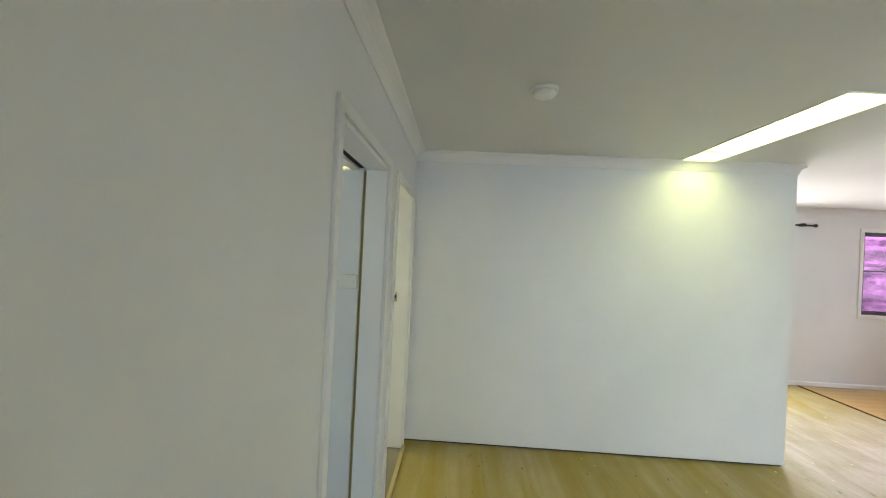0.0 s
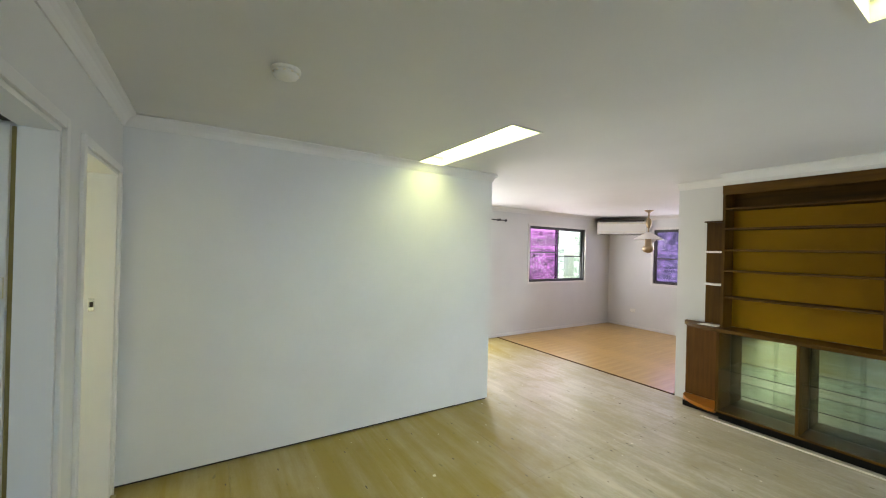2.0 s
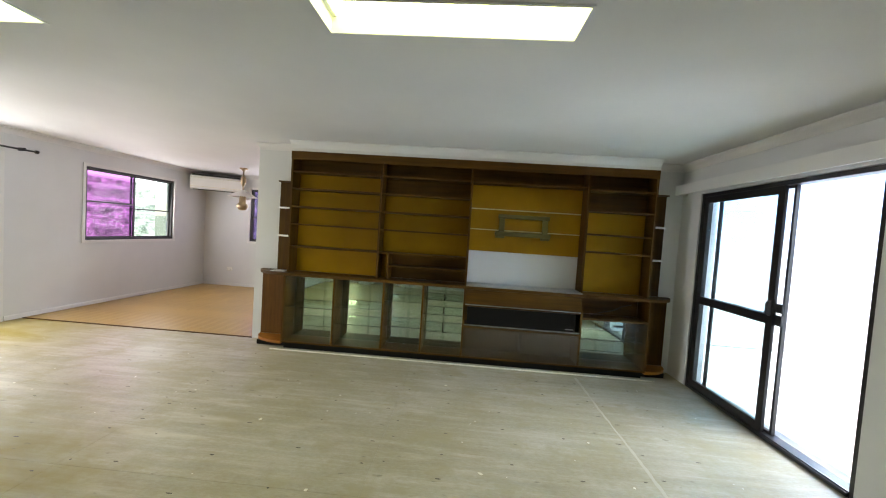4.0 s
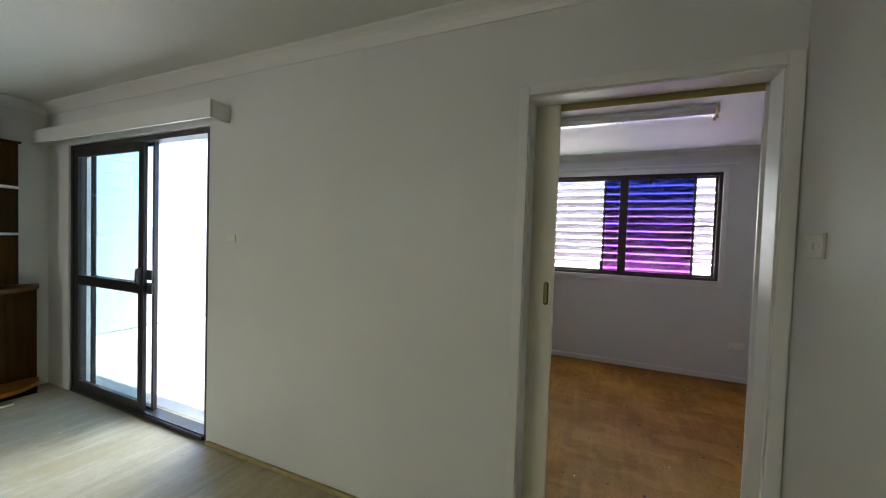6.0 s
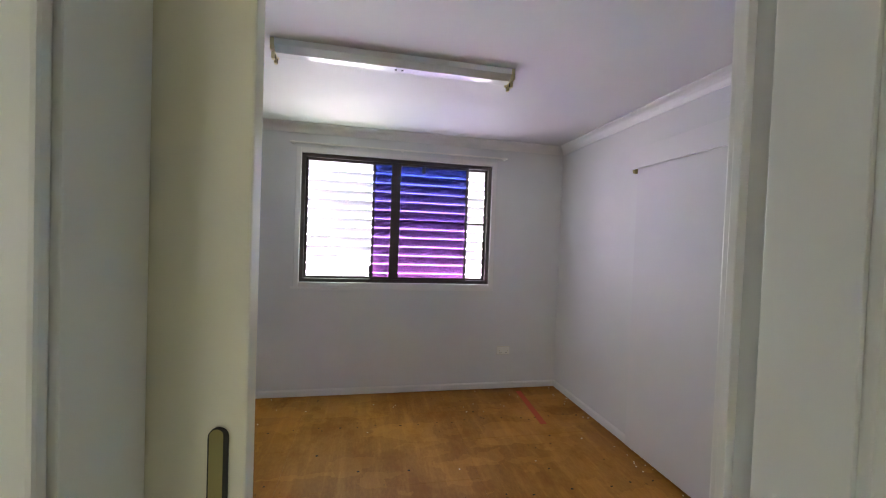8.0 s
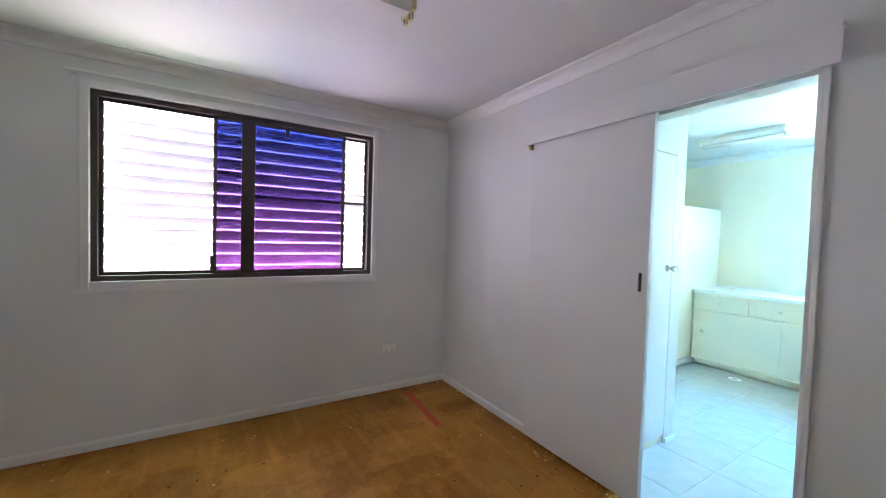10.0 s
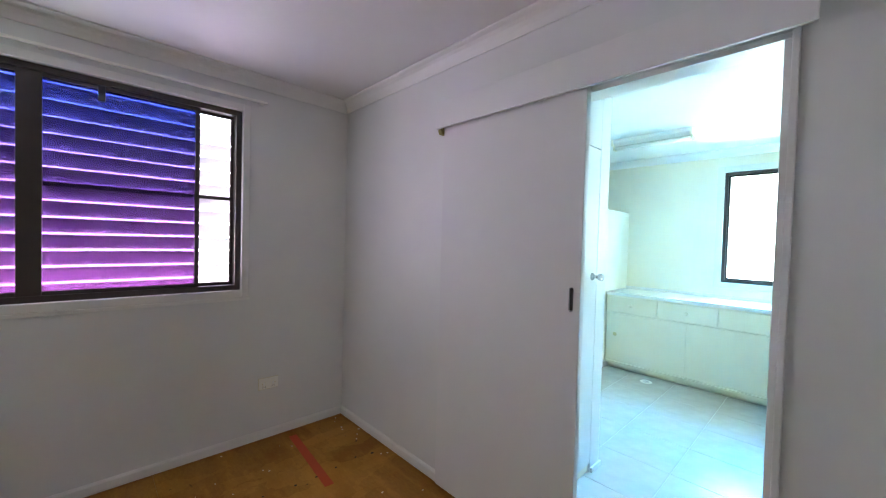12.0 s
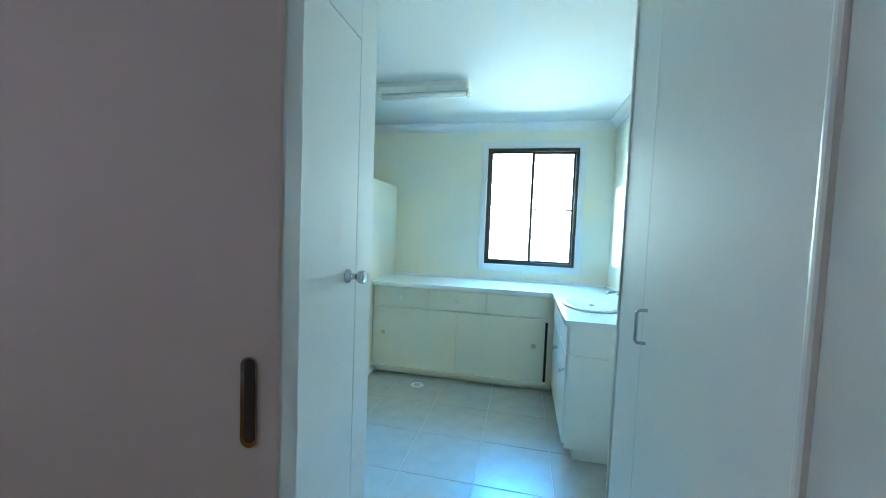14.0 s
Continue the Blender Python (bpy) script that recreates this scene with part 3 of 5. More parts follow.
structure("trim", bx(-0.021, 0.814, -0.1635, -0.1605, 2.006, 2.035), OLIVE, "bare timber face inside a pocket door slot", "door track")
architrave("y", WX, 1, 4.10, 4.91, 2.05)
jamb_lining("y", WX - WT, WX, 4.10, 4.91, 2.05, (-0.238, -0.192), DARKGAP, (-0.211, -0.194))
architrave("y", WX, 1, 5.20, 5.98, 2.05)
jamb_lining("y", WX - WT, WX, 5.20, 5.98, 2.05)
architrave("x", BY, 1, -0.59, 1.19, 2.205, sill=1.045)
structure("trim", bx(-0.645, 1.26, BY, BY + 0.011, 0.978, 0.9995, 0.003), TRIM, "white painted apron board under the bedroom window", "window sill")
architrave("x", FY, -1, 5.83, 7.55, 2.15, sill=1.02)
architrave("x", FY, -1, 2.95, 4.78, 2.1)
architrave("y", FX, -1, 5.6, 7.25, 2.16, sill=1.02)
architrave("y", LX, 1, -1.34, -0.455, 2.21, w=0.06, sill=1.04)
jamb_lining("y", BX - 0.1, BX, -1.36, -0.61, 2.04)
structure("trim", bx(BX, BX + 0.016, -0.61, -0.592, 0, 2.04, 0.004), TRIM, "white gloss painted timber architrave", "architrave")
structure("trim", bx(BX - 0.121, BX - 0.1015, -0.634, -0.611, 0, 2.04, 0.007), TRIM, "rounded white edge bead of a door jamb", "door jamb")

# ---- windows and glass doors ----


def ring(axis, a0, a1, c0, c1, z0, z1, w):
    """A rectangular frame as four bars."""
    bm = bmesh.new()
    for p, q, r, s in ((a0, a1, z0, z0 + w), (a0, a1, z1 - w, z1), (a0, a0 + w, z0 + w, z1 - w), (a1 - w, a1, z0 + w, z1 - w)):
        if axis == "x":
            add_box(bm, p, q, min(c0, c1), max(c0, c1), r, s)
        else:
            add_box(bm, min(c0, c1), max(c0, c1), p, q, r, s)
    return bm


def pane(parent, axis, a0, a1, c, z0, z1, material, label=""):
    ob = part("pane", at_axis(axis, a0, a1, c - 0.002, c + 0.002, z0, z1), material, parent, label)
    ob.visible_shadow = False
    return ob


def sash(parent, axis, a0, a1, c0, c1, z0, z1, w, material, pane_material, label="", rail=None):
    s = part("sash", ring(axis, a0, a1, c0, c1, z0, z1, w), material, parent)
    cm = (c0 + c1) / 2
    pane(s, axis, a0 + w, a1 - w, cm, z0 + w, z1 - w, pane_material, label)
    if rail:
        part("glazing_bar", at_axis(axis, a0 + w, a1 - w, c0, c1, rail - 0.011, rail + 0.011), material, s)
    return s


# bedroom window: fixed panes with a violet-tinted sliding sash and fly screen, louvres outside
win = thing("window_1", (0.3, BY - 0.05, 1.045), "bronze aluminium sliding window with a violet tinted sash", "window", kind="structure")
part("window_frame", ring("x", -0.59, 1.19, BY - 0.09, BY - 0.015, 1.045, 2.205, 0.032), BRONZE, win)
sash(win, "x", 0.33, 1.16, BY - 0.075, BY - 0.055, 1.075, 2.175, 0.022, BRONZE, CLEAR)
sash(win, "x", -0.36, 0.56, BY - 0.050, BY - 0.025, 1.075, 2.175, 0.022, BRONZE, VIOLET, "violet tinted glass")
sash(win, "x", -0.56, 0.385, BY - 0.085, BY - 0.078, 1.075, 2.175, 0.02, BRONZE, CLEAR, rail=1.638)
part("mullion", bx(0.30, 0.388, BY - 0.052, BY - 0.020, 1.075, 2.175, 0.004), BRONZE, win)
part("latch", bx(0.545, 0.575, BY - 0.03, BY - 0.012, 1.09, 1.2, 0.004), BLACK, win)
part("latch", bx(0.07, 0.10, BY - 0.03, BY - 0.012, 2.09, 2.17, 0.004), BLACK, win)
lv = thing("louvre_shutter", (0.3, BY - 0.26, 0.98), "pale horizontal louvre blades outside the bedroom window", "louvre shutter")
pitch = 0.0905
for i in range(14):
    z = 1.03 + i * pitch
    part("slat", prism([(BY - 0.289, z + 0.001), (BY - 0.284, z - 0.001), (BY - 0.253, z + 0.076), (BY - 0.258, z + 0.078)], "X", -0.75, 1.35), LOUVRE, lv)
for x in (-0.77, 1.35):
    part("stile", bx(x, x + 0.03, BY - 0.32, BY - 0.149, 0.98, 2.32, 0.003), LOUVRE, lv)
rail = thing("curtain_track", (0.3, BY + 0.03, 2.29), "thin white curtain track above the bedroom window", "curtain track")
part("track", bx(-0.73, 1.29, BY + 0.022, BY + 0.038, 2.278, 2.292, 0.003), PLASTIC, rail)
for x in (-0.70, 0.3, 1.26):
    part("bracket", bx(x - 0.012, x + 0.012, BY + 0.0005, BY + 0.024, 2.272, 2.298, 0.002), PLASTIC, rail)

# laundry window
win = thing("window_2", (LX - 0.05, -0.9, 1.04), "dark aluminium sliding laundry window in a white surround", "window", kind="structure")
part("window_frame", ring("y", -1.34, -0.455, LX - 0.09, LX - 0.015, 1.04, 2.21, 0.028), BRONZE, win)
sash(win, "y", -1.315, -0.875, LX - 0.06, LX - 0.04, 1.066, 2.184, 0.022, BRONZE, CLEAR)
right = sash(win, "y", -0.905, -0.48, LX - 0.085, LX - 0.065, 1.066, 2.184, 0.022, BRONZE, CLEAR)
part("glazing_bar", bx(LX - 0.083, LX - 0.067, -0.883, -0.502, 1.600, 1.614), BRONZE, right)

# dining room windows
win = thing("window_3", (6.7, FY + 0.05, 1.02), "black aluminium window with a magenta fly screen half", "window", kind="structure")
part("window_frame", ring("x", 5.83, 7.55, FY + 0.015, FY + 0.09, 1.02, 2.15, 0.035), BLACK, win)
sash(win, "x", 5.86, 6.72, FY + 0.03, FY + 0.05, 1.05, 2.12, 0.025, BLACK, MAGENTA, "magenta tinted screen", rail=1.62)
sash(win, "x", 6.66, 7.52, FY + 0.055, FY + 0.075, 1.05, 2.12, 0.025, BLACK, CLEAR, rail=1.55)
win = thing("window_4", (FX + 0.05, 6.4, 1.02), "black aluminium window with a violet fly screen", "window", kind="structure")
part("window_frame", ring("y", 5.6, 7.25, FX + 0.015, FX + 0.09, 1.02, 2.16, 0.035), BLACK, win)
sash(win, "y", 6.4, 7.22, FX + 0.03, FX + 0.05, 1.05, 2.13, 0.025, BLACK, LILAC, "violet tinted screen", rail=1.55)
sash(win, "y", 5.63, 6.45, FX + 0.055, FX + 0.075, 1.05, 2.13, 0.025, BLACK, CLEAR)

# glass door to the veranda, out past the partition
gd = thing("door_4", (3.85, FY + 0.05, 0), "black aluminium sliding glass door to the veranda", "glass door", kind="structure")
part("door_frame", ring("x", 2.95, 4.78, FY + 0.02, FY + 0.11, 0.0, 2.1, 0.04), BLACK, gd)
sash(gd, "x", 2.99, 3.9, FY + 0.03, FY + 0.055, 0.04, 2.06, 0.05, BLACK, CLEAR)
sash(gd, "x", 3.84, 4.74, FY + 0.07, FY + 0.095, 0.04, 2.06, 0.05, BLACK, CLEAR)

# glass door to the patio: the sliding leaf stands open behind the fixed one
gd = thing("door_3", (3.75, -0.05, 0), "black aluminium sliding glass door standing half open", "glass door", kind="structure")
part("door_frame", ring("x", 2.885, 4.675, -0.105, -0.012, 0.002, 2.085, 0.035), BLACK, gd)
part("threshold", bx(2.92, 4.64, -0.108, 0.004, 0.004, 0.03, 0.003), BLACK, gd)
for name, x0, x1, y0, y1, w in (("fixed_leaf", 3.64, 4.64, -0.045, -0.02, 0.065), ("sliding_leaf", 3.585, 4.47, -0.090, -0.062, 0.022)):
    leaf = part(name, ring("x", x0, x1, y0, y1, 0.037, 2.05, w), BLACK, gd)
    part("mid_rail", bx(x0 + w, x1 - w, y0, y1, 0.92, 1.0, 0.003), BLACK, leaf)
    for z0, z1 in ((0.037 + w, 0.92), (1.0, 2.05 - w)):
        pane(leaf, "x", x0 + w, x1 - w, (y0 + y1) / 2, z0, z1, PATIOGLASS if name == "fixed_leaf" else CLEAR)
part("lock", bx(3.586, 3.66, -0.0615, -0.0455, 0.92, 1.005, 0.004), BLACK, gd)
part("latch", bx(3.586, 3.66, -0.0615, -0.0455, 1.025, 1.10, 0.006), BLACK, gd)
part("handle", prism([(-0.0195, 0.99), (0.012, 1.0), (0.018, 1.02), (0.018, 1.09), (0.012, 1.11), (-0.0195, 1.12)], "X", 3.655, 3.675), BLACK, gd)
part("keeper", bx(2.9205, 2.962, -0.085, -0.06, 1.645, 1.665, 0.003), BRASS, gd, "dull brass latch keeper")
pel = thing("pelmet", (3.8, 0.07, 2.09), "off-white painted box pelmet above the glass door", "pelmet")
part("front_board", bx(2.69, 4.95, 0.115, 0.131, 2.09, 2.20, 0.003), TRIM, pel)
part("top_board", bx(2.69, 4.95, 0.001, 0.114, 2.184, 2.20, 0.002), TRIM, pel)
for x in (2.69, 4.934):
    part("end_board", bx(x, x + 0.016, 0.001, 0.114, 2.09, 2.183, 0.002), TRIM, pel)

# ---- outside ----
structure("pavement", bx(2.55, 9.5, -6.5, -0.181, -0.3, -0.04), PATIO, "pale concrete patio outside the glass door", "patio")
shed = thing("patio_wall", (6.65, -2.5, -0.04), "white painted weatherboard wall across the patio", "wall", kind="structure")
part("wall_core", bx(6.70, 6.80, -6.5, -0.35, -0.04, 2.9), BOARDS, shed)
for i in range(16):
    z = -0.02 + i * 0.18
    part("weatherboard", prism([(6.702, z), (6.665, z), (6.69, z + 0.186), (6.702, z + 0.186)], "Y", -6.5, -0.35), BOARDS, shed)
pw = thing("patio_fence", (4.5, -6.2, -0.04), "white painted board fence at the patio edge", "fence", kind="structure")
for i in range(13):
    z = -0.02 + i * 0.18
    part("board", bx(2.55, 6.65, -6.26, -6.24, z, z + 0.172), BOARDS, pw)
# Sunlight on the garden is put into the panels' own emission.
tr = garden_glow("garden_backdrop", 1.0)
structure("backdrop", bx(4.9, 12.5, 13.0, 13.1, -0.3, 6), tr, "glowing panel painted as sunlit garden greenery and fence", "garden")
structure("backdrop", bx(13.0, 13.1, 2.5, 12.9, -0.3, 6), tr, "glowing panel painted as sunlit garden greenery", "garden")
# Glowing panel for yard and sky; blue top added for the floor's reflection.
structure("backdrop", bx(-8.0, -7.95, -4.0, 2.5, -0.3, 7.5), yard_glow("yard_sky_glow", 15.5, [(0.0, (0.64, 0.92, 0.95)), (0.42, (0.64, 0.92, 1.0)), (0.48, (0.06, 0.95, 2.5)), (1.0, (0.06, 0.95, 2.5))], -0.3, 7.5), "glowing panel standing in for yard and sky, lighting the laundry", "yard")
# Glowing panel behind the louvres; its brightness and tints are painted by height.
structure("backdrop", bx(-2.2, 2.3, -5.0, -4.95, -0.3, 3.6), yard_glow("yard_glow_panel", 9.0, [(0.0, (0.60, 0.36, 0.50)), (0.28, (0.86, 0.66, 0.84)), (0.37, (1.0, 0.95, 1.0)), (0.55, (1.0, 0.97, 1.0)), (1.0, (0.45, 0.62, 1.0))], 0.0, 3.2), "glowing panel standing in for the bright yard outside the bedroom", "yard")

# ---- living room ----
for k, (y0, y1) in enumerate(((4.73, 6.04), (2.03, 3.235))):
    sk = thing("skylight", (2.2, (y0 + y1) / 2, CH), "flush ceiling skylight with a glowing yellowed diffuser", "skylight", "ceiling skylights")
    part("diffuser", bx(2.0755, 2.3345, y0 + 0.0125, y1 - 0.035, CH + 0.085, CH + 0.09), SKYPANEL, sk)
    part("shaft_lip", bx(2.0755, 2.3345, y1 - 0.0345, y1 - 0.0125, CH + 0.07, CH + 0.09, 0.003), CEIL, sk)
    bm = bmesh.new()
    for a, b, c, d in ((2.06, 2.075, y0, y1), (2.335, 2.35, y0, y1), (2.075, 2.335, y0, y0 + 0.012), (2.075, 2.335, y1 - 0.012, y1)):
        add_box(bm, a, b, c, d, CH - 0.006, CH - 0.0005)
    part("surround", bm, CEIL, sk)

sm = thing("smoke_alarm", (0.70, 4.80, CH), "round white plastic smoke alarm on the ceiling", "smoke alarm")
part("base", lathe([(0.066, 0), (0.066, -0.012), (0.06, -0.016)], (0.70, 4.80, CH - 0.0005), 32), PLASTIC, sm)
part("body", lathe([(0.055, -0.0155), (0.055, -0.03), (0.048, -0.040), (0.02, -0.046), (0.0001, -0.046)], (0.70, 4.80, CH), 32), PLASTIC, sm)
for k in range(10):
    a = 2 * math.pi * k / 10
    c = Vector((0.70 + 0.0545 * math.cos(a), 4.80 + 0.0545 * math.sin(a), CH - 0.024))
    part("vent", bx(c.x - 0.006, c.x + 0.006, c.y - 0.006, c.y + 0.006, c.z - 0.003, c.z + 0.003), CABW, sm)


def switch_plate(name, axis, a, face, side, z, label, w=0.116, h=0.072, keys=(0.0,)):
    """A wall plate with rocker keys; axis is the one the wall runs along."""
    at = (a, face, z - h / 2) if axis == "x" else (face, a, z - h / 2)
    p = thing(name, at, label, "wall switch" if "outlet" not in name else "power outlet")
    part("plate", at_axis(axis, a - w / 2, a + w / 2, face + side * 0.0005, face + side * 0.009, z - h / 2, z + h / 2, 0.004), PLASTIC if "outlet" in name else SWITCHW, p)
    # A larger darker back plate draws the shadow line round the plate.
    part("back_box_edge", at_axis(axis, a - w / 2 - 0.0012, a + w / 2 + 0.0012, face + side * 0.0003, face + side * 0.003, z - h / 2 - 0.0022, z + h / 2 + 0.0012), OLDPLASTIC, p, "thin line painted as shade round the wall plate")
    if "outlet" in name:
        for k in keys:
            for o in (-0.007, 0.007):
                part("slot", at_axis(axis, a + k + o - 0.0017, a + k + o + 0.0017, face + side * 0.0088, face + side * 0.0098, z - 0.028, z - 0.017), DARKGAP, p)
    for k in keys:
        part("key", at_axis(axis, a + k - 0.008, a + k + 0.008, face + side * 0.0088, face + side * 0.0125, z - 0.012, z + 0.012, 0.002), SWITCHW if "outlet" not in name else PORCELAIN, p)
        part("key_recess", at_axis(axis, a + k - 0.0105, a + k + 0.0105, face + side * 0.0085, face + side * 0.0096, z - 0.015, z + 0.015), CABW, p)
    for k in (-0.042, 0.042):
        part("screw", at_axis(axis, a + k - 0.003, a + k + 0.003, face + side * 0.0088, face + side * 0.0098, z - 0.003, z + 0.003), OLDPLASTIC, p)
    return p


switch_plate("light_switch", "y", 0.13, WX, 1, 1.43, "white plastic light switch beside the sliding door", keys=(0.0,))
switch_plate("light_switch", "x", 2.66, 0, 1, 1.37, "white plastic light switch beside the glass door", w=0.08, h=0.05, keys=())
switch_plate("light_switch", "x", -0.274, 4.89, -1, 1.439, "pale wall plate seen through a doorway", keys=(0.0,))
switch_plate("power_outlet", "x", -0.775, BY, 1, 0.385, "white double power outlet low on the bedroom wall", w=0.13, h=0.075, keys=(-0.03, 0.03))
switch_plate("power_outlet", "y", 7.68, FX, -1, 0.38, "white power outlet on the dining room wall", keys=(-0.03, 0.03))
st = thing("strike_plate", (-0.185, 5.961, 1.19), "small metal strike plate in the door jamb", "strike plate")
part("plate", bx(-0.20, -0.172, 5.9585, 5.9615, 1.19, 1.265, 0.001), CHROME, st)
part("latch_hole", bx(-0.194, -0.178, 5.957, 5.9587, 1.212, 1.245), DARKGAP, st)

# pocket sliding door, drawn a little out of the wall
dl = thing("door_1", (0.76, -0.1425, 0.0), "white sliding pocket door pulled mostly into the wall", "sliding door", kind="structure")
part("door_leaf", bx(0.711, 0.832, -0.160, -0.125, 0.008, 2.032, 0.003), CREAM, dl)


def flush_pull(parent, axis, a, face, side, z, h=0.105, w=0.022, cup=DARKGAP, cup_label="dark oval standing in for the shaded recess of the finger pull", rim=CHROME, rim_label="chrome rim of the finger pull"):
    """An oblong finger pull with a metal rim; by default a flat dark oval paints in its shaded recess."""
    def oval(hw, hh, a=a, z=z, n=10):
        pts = []
        for k in range(n + 1):
            t = math.pi * k / n
            pts.append((a + hw * math.cos(t), z + hh - hw + hw * math.sin(t)))
        for k in range(n + 1):
            t = math.pi + math.pi * k / n
            pts.append((a + hw * math.cos(t), z - hh + hw + hw * math.sin(t)))
        return pts
    ax = "Y" if axis == "x" else "X"
    part("pull_rim", prism(oval(w / 2, h / 2), ax, face + side * 0.0005, face + side * 0.003), rim, parent, rim_label)
    part("pull_cup", prism(oval(w / 2 - 0.0035, h / 2 - 0.004, a + 0.0018, z + 0.0022), ax, face + side * 0.003, face + side * 0.0036), cup, parent, cup_label)


flush_pull(dl, "x", 0.741, -0.125, 1, 1.18, cup=OLIVE, cup_label="dull olive cup of the finger pull", rim=DARKGAP, rim_label="dark rim of the finger pull")

# the wall unit: built in, one piece of furniture with many parts
SB, LF, UF = EX - 0.002, 4.725, 4.80      # back, lower front, upper front
U = (4.585, 3.51, 2.46, 1.14, 0.40)        # uprights
unit = thing("wall_unit", (4.88, 2.5, 0), "dark brown veneered wall unit with mustard back panels, emptied", "wall unit")
part("plinth", bx(LF + 0.045, SB, 0.42, 4.58, 0.0, 0.075), BLACKGLOSS, unit, "black recessed plinth")
part("bottom_board", bx(LF, SB - 0.02, 0.40, 4.60, 0.0755, 0.095, 0.002), SHELFWOOD, unit)
part("countertop", bx(LF - 0.012, SB - 0.02, 0.40, 4.60, 0.872, 0.905, 0.003), SHELFWOOD, unit)
TOP = 2.338
part("top_board", bx(UF, SB - 0.02, U[4] - 0.012, U[0] + 0.012, TOP - 0.022, TOP), SHELFWOOD, unit)
part("top_fascia", bx(UF - 0.008, UF, U[4] - 0.012, U[0] + 0.012, TOP - 0.095, TOP, 0.002), SHELFWOOD, unit)
for u in U:
    part("upright", bx(UF + 0.001, SB - 0.02, u - 0.012, u + 0.012, 0.906, TOP - 0.0225, 0.002), DARKWOOD, unit)
part("infill", bx(UF + 0.001, SB - 0.02, U[4] - 0.012, U[0] + 0.012, TOP + 0.001, CH - 0.001), TRIM, unit, "white painted infill up to the ceiling")
cornice("y", UF + 0.001, -1, U[4] - 0.012, U[0] + 0.012, CH - 0.0005)
# back panels
Z5 = (2.104, 1.902, 1.690, 1.480, 1.212)
BK0, BK1 = SB - 0.019, SB - 0.004
def back(y0, y1, z0, z1, m, label=""):
    part("back_panel", bx(BK0, BK1, min(y0, y1) + 0.001, max(y0, y1) - 0.001, z0, z1), m, unit, label)
back(U[1], U[0], 2.104, TOP, SHELFWOOD)
back(U[1], U[0], 0.906, 2.103, MUSTARD, "mustard yellow back panel")
back(U[2], U[1], 1.902, TOP, SHELFWOOD)
back(U[2], U[1], 1.213, 1.901, MUSTARD, "mustard yellow back panel")
back(U[2], U[1], 0.906, 1.212, SHELFWOOD)
back(U[3], U[2], 2.10, TOP, SHELFWOOD)
back(U[3], U[2], 1.305, 2.099, MUSTARD, "mustard yellow back panel")
back(U[4], U[3], 1.87, TOP, SHELFWOOD)
back(U[4], U[3], 0.906, 1.869, MUSTARD, "mustard yellow back panel")
def shelf(y0, y1, z, front=UF + 0.004, m=SHELFWOOD, t=0.018, parent=unit):
    part("shelf", bx(front, BK0 - 0.001, min(y0, y1) + 0.013, max(y0, y1) - 0.013, z - t / 2, z + t / 2, 0.0015), m, parent)
for z in Z5[:4]:
    shelf(U[1], U[0], z)
    shelf(U[2], U[1], z)
part("shelf", bx(UF + 0.004, BK0 - 0.001, U[1] + 0.013, U[0] - 0.013, 1.203, 1.221), SHELFWOOD, unit)
shelf(U[2], U[1], 1.212)
shelf(U[2], 3.40, 1.062)
part("divider", bx(UF + 0.004, BK0 - 0.001, 3.375, 3.40, 0.906, 1.202, 0.002), DARKWOOD, unit)
part("divider_panel", bx(BK0 - 0.006, BK0 - 0.001, 3.40, 3.498, 0.906, 1.202), MUSTARD, unit)
shelf(U[3], U[2], 2.10)
for z in (1.81, 1.565):
    part("batten", bx(BK0 - 0.012, BK0 - 0.001, U[3] + 0.013, U[2] - 0.013, z - 0.006, z + 0.006), OLDPLASTIC, unit, "thin yellow shelf batten")
for z in (2.085, 1.85, 1.585, 1.38):
    shelf(U[4], U[3], z)
# green bracket left on the back panel
br = thing("wall_bracket", (4.97, 1.83, 1.50), "old green painted bracket abandoned on the wall unit", "bracket")
for z0, z1, y0, y1, d in ((1.71, 1.757, 1.52, 2.12, 0.04), (1.50, 1.552, 1.50, 2.15, 0.05)):
    part("rail", bx(BK0 - 0.013 - d, BK0 - 0.0125, y0, y1, z0, z1, 0.006), GREENP, br)
for y in (1.565, 2.075):
    part("post", bx(BK0 - 0.035, BK0 - 0.0125, y - 0.033, y + 0.033, 1.5525, 1.7095, 0.004), GREENP, br)
for y in (1.56, 2.09):
    part("foot", bx(BK0 - 0.07, BK0 - 0.0125, y - 0.05, y + 0.05, 1.474, 1.4995, 0.004), GREENP, br)
# lower row: mirror-backed display bays with glass fronts and shelves
LD = (4.585, 3.985, 3.40, 2.94, 2.46)
for u in LD + (U[3], U[4]):
    part("lower_upright", bx(LF + 0.001, SB - 0.02, u - 0.011, u + 0.011, 0.0955, 0.8715, 0.002), DARKWOOD, unit)
bays = [(LD[1], LD[0], (0.50, 0.29), 0.872), (LD[2], LD[1], (0.54, 0.34), 0.872), (LD[3], LD[2], (0.66, 0.36), 0.872), (LD[4], LD[3], (0.71, 0.54, 0.34), 0.872), (U[4], U[3], (0.40, 0.27), 0.621)]
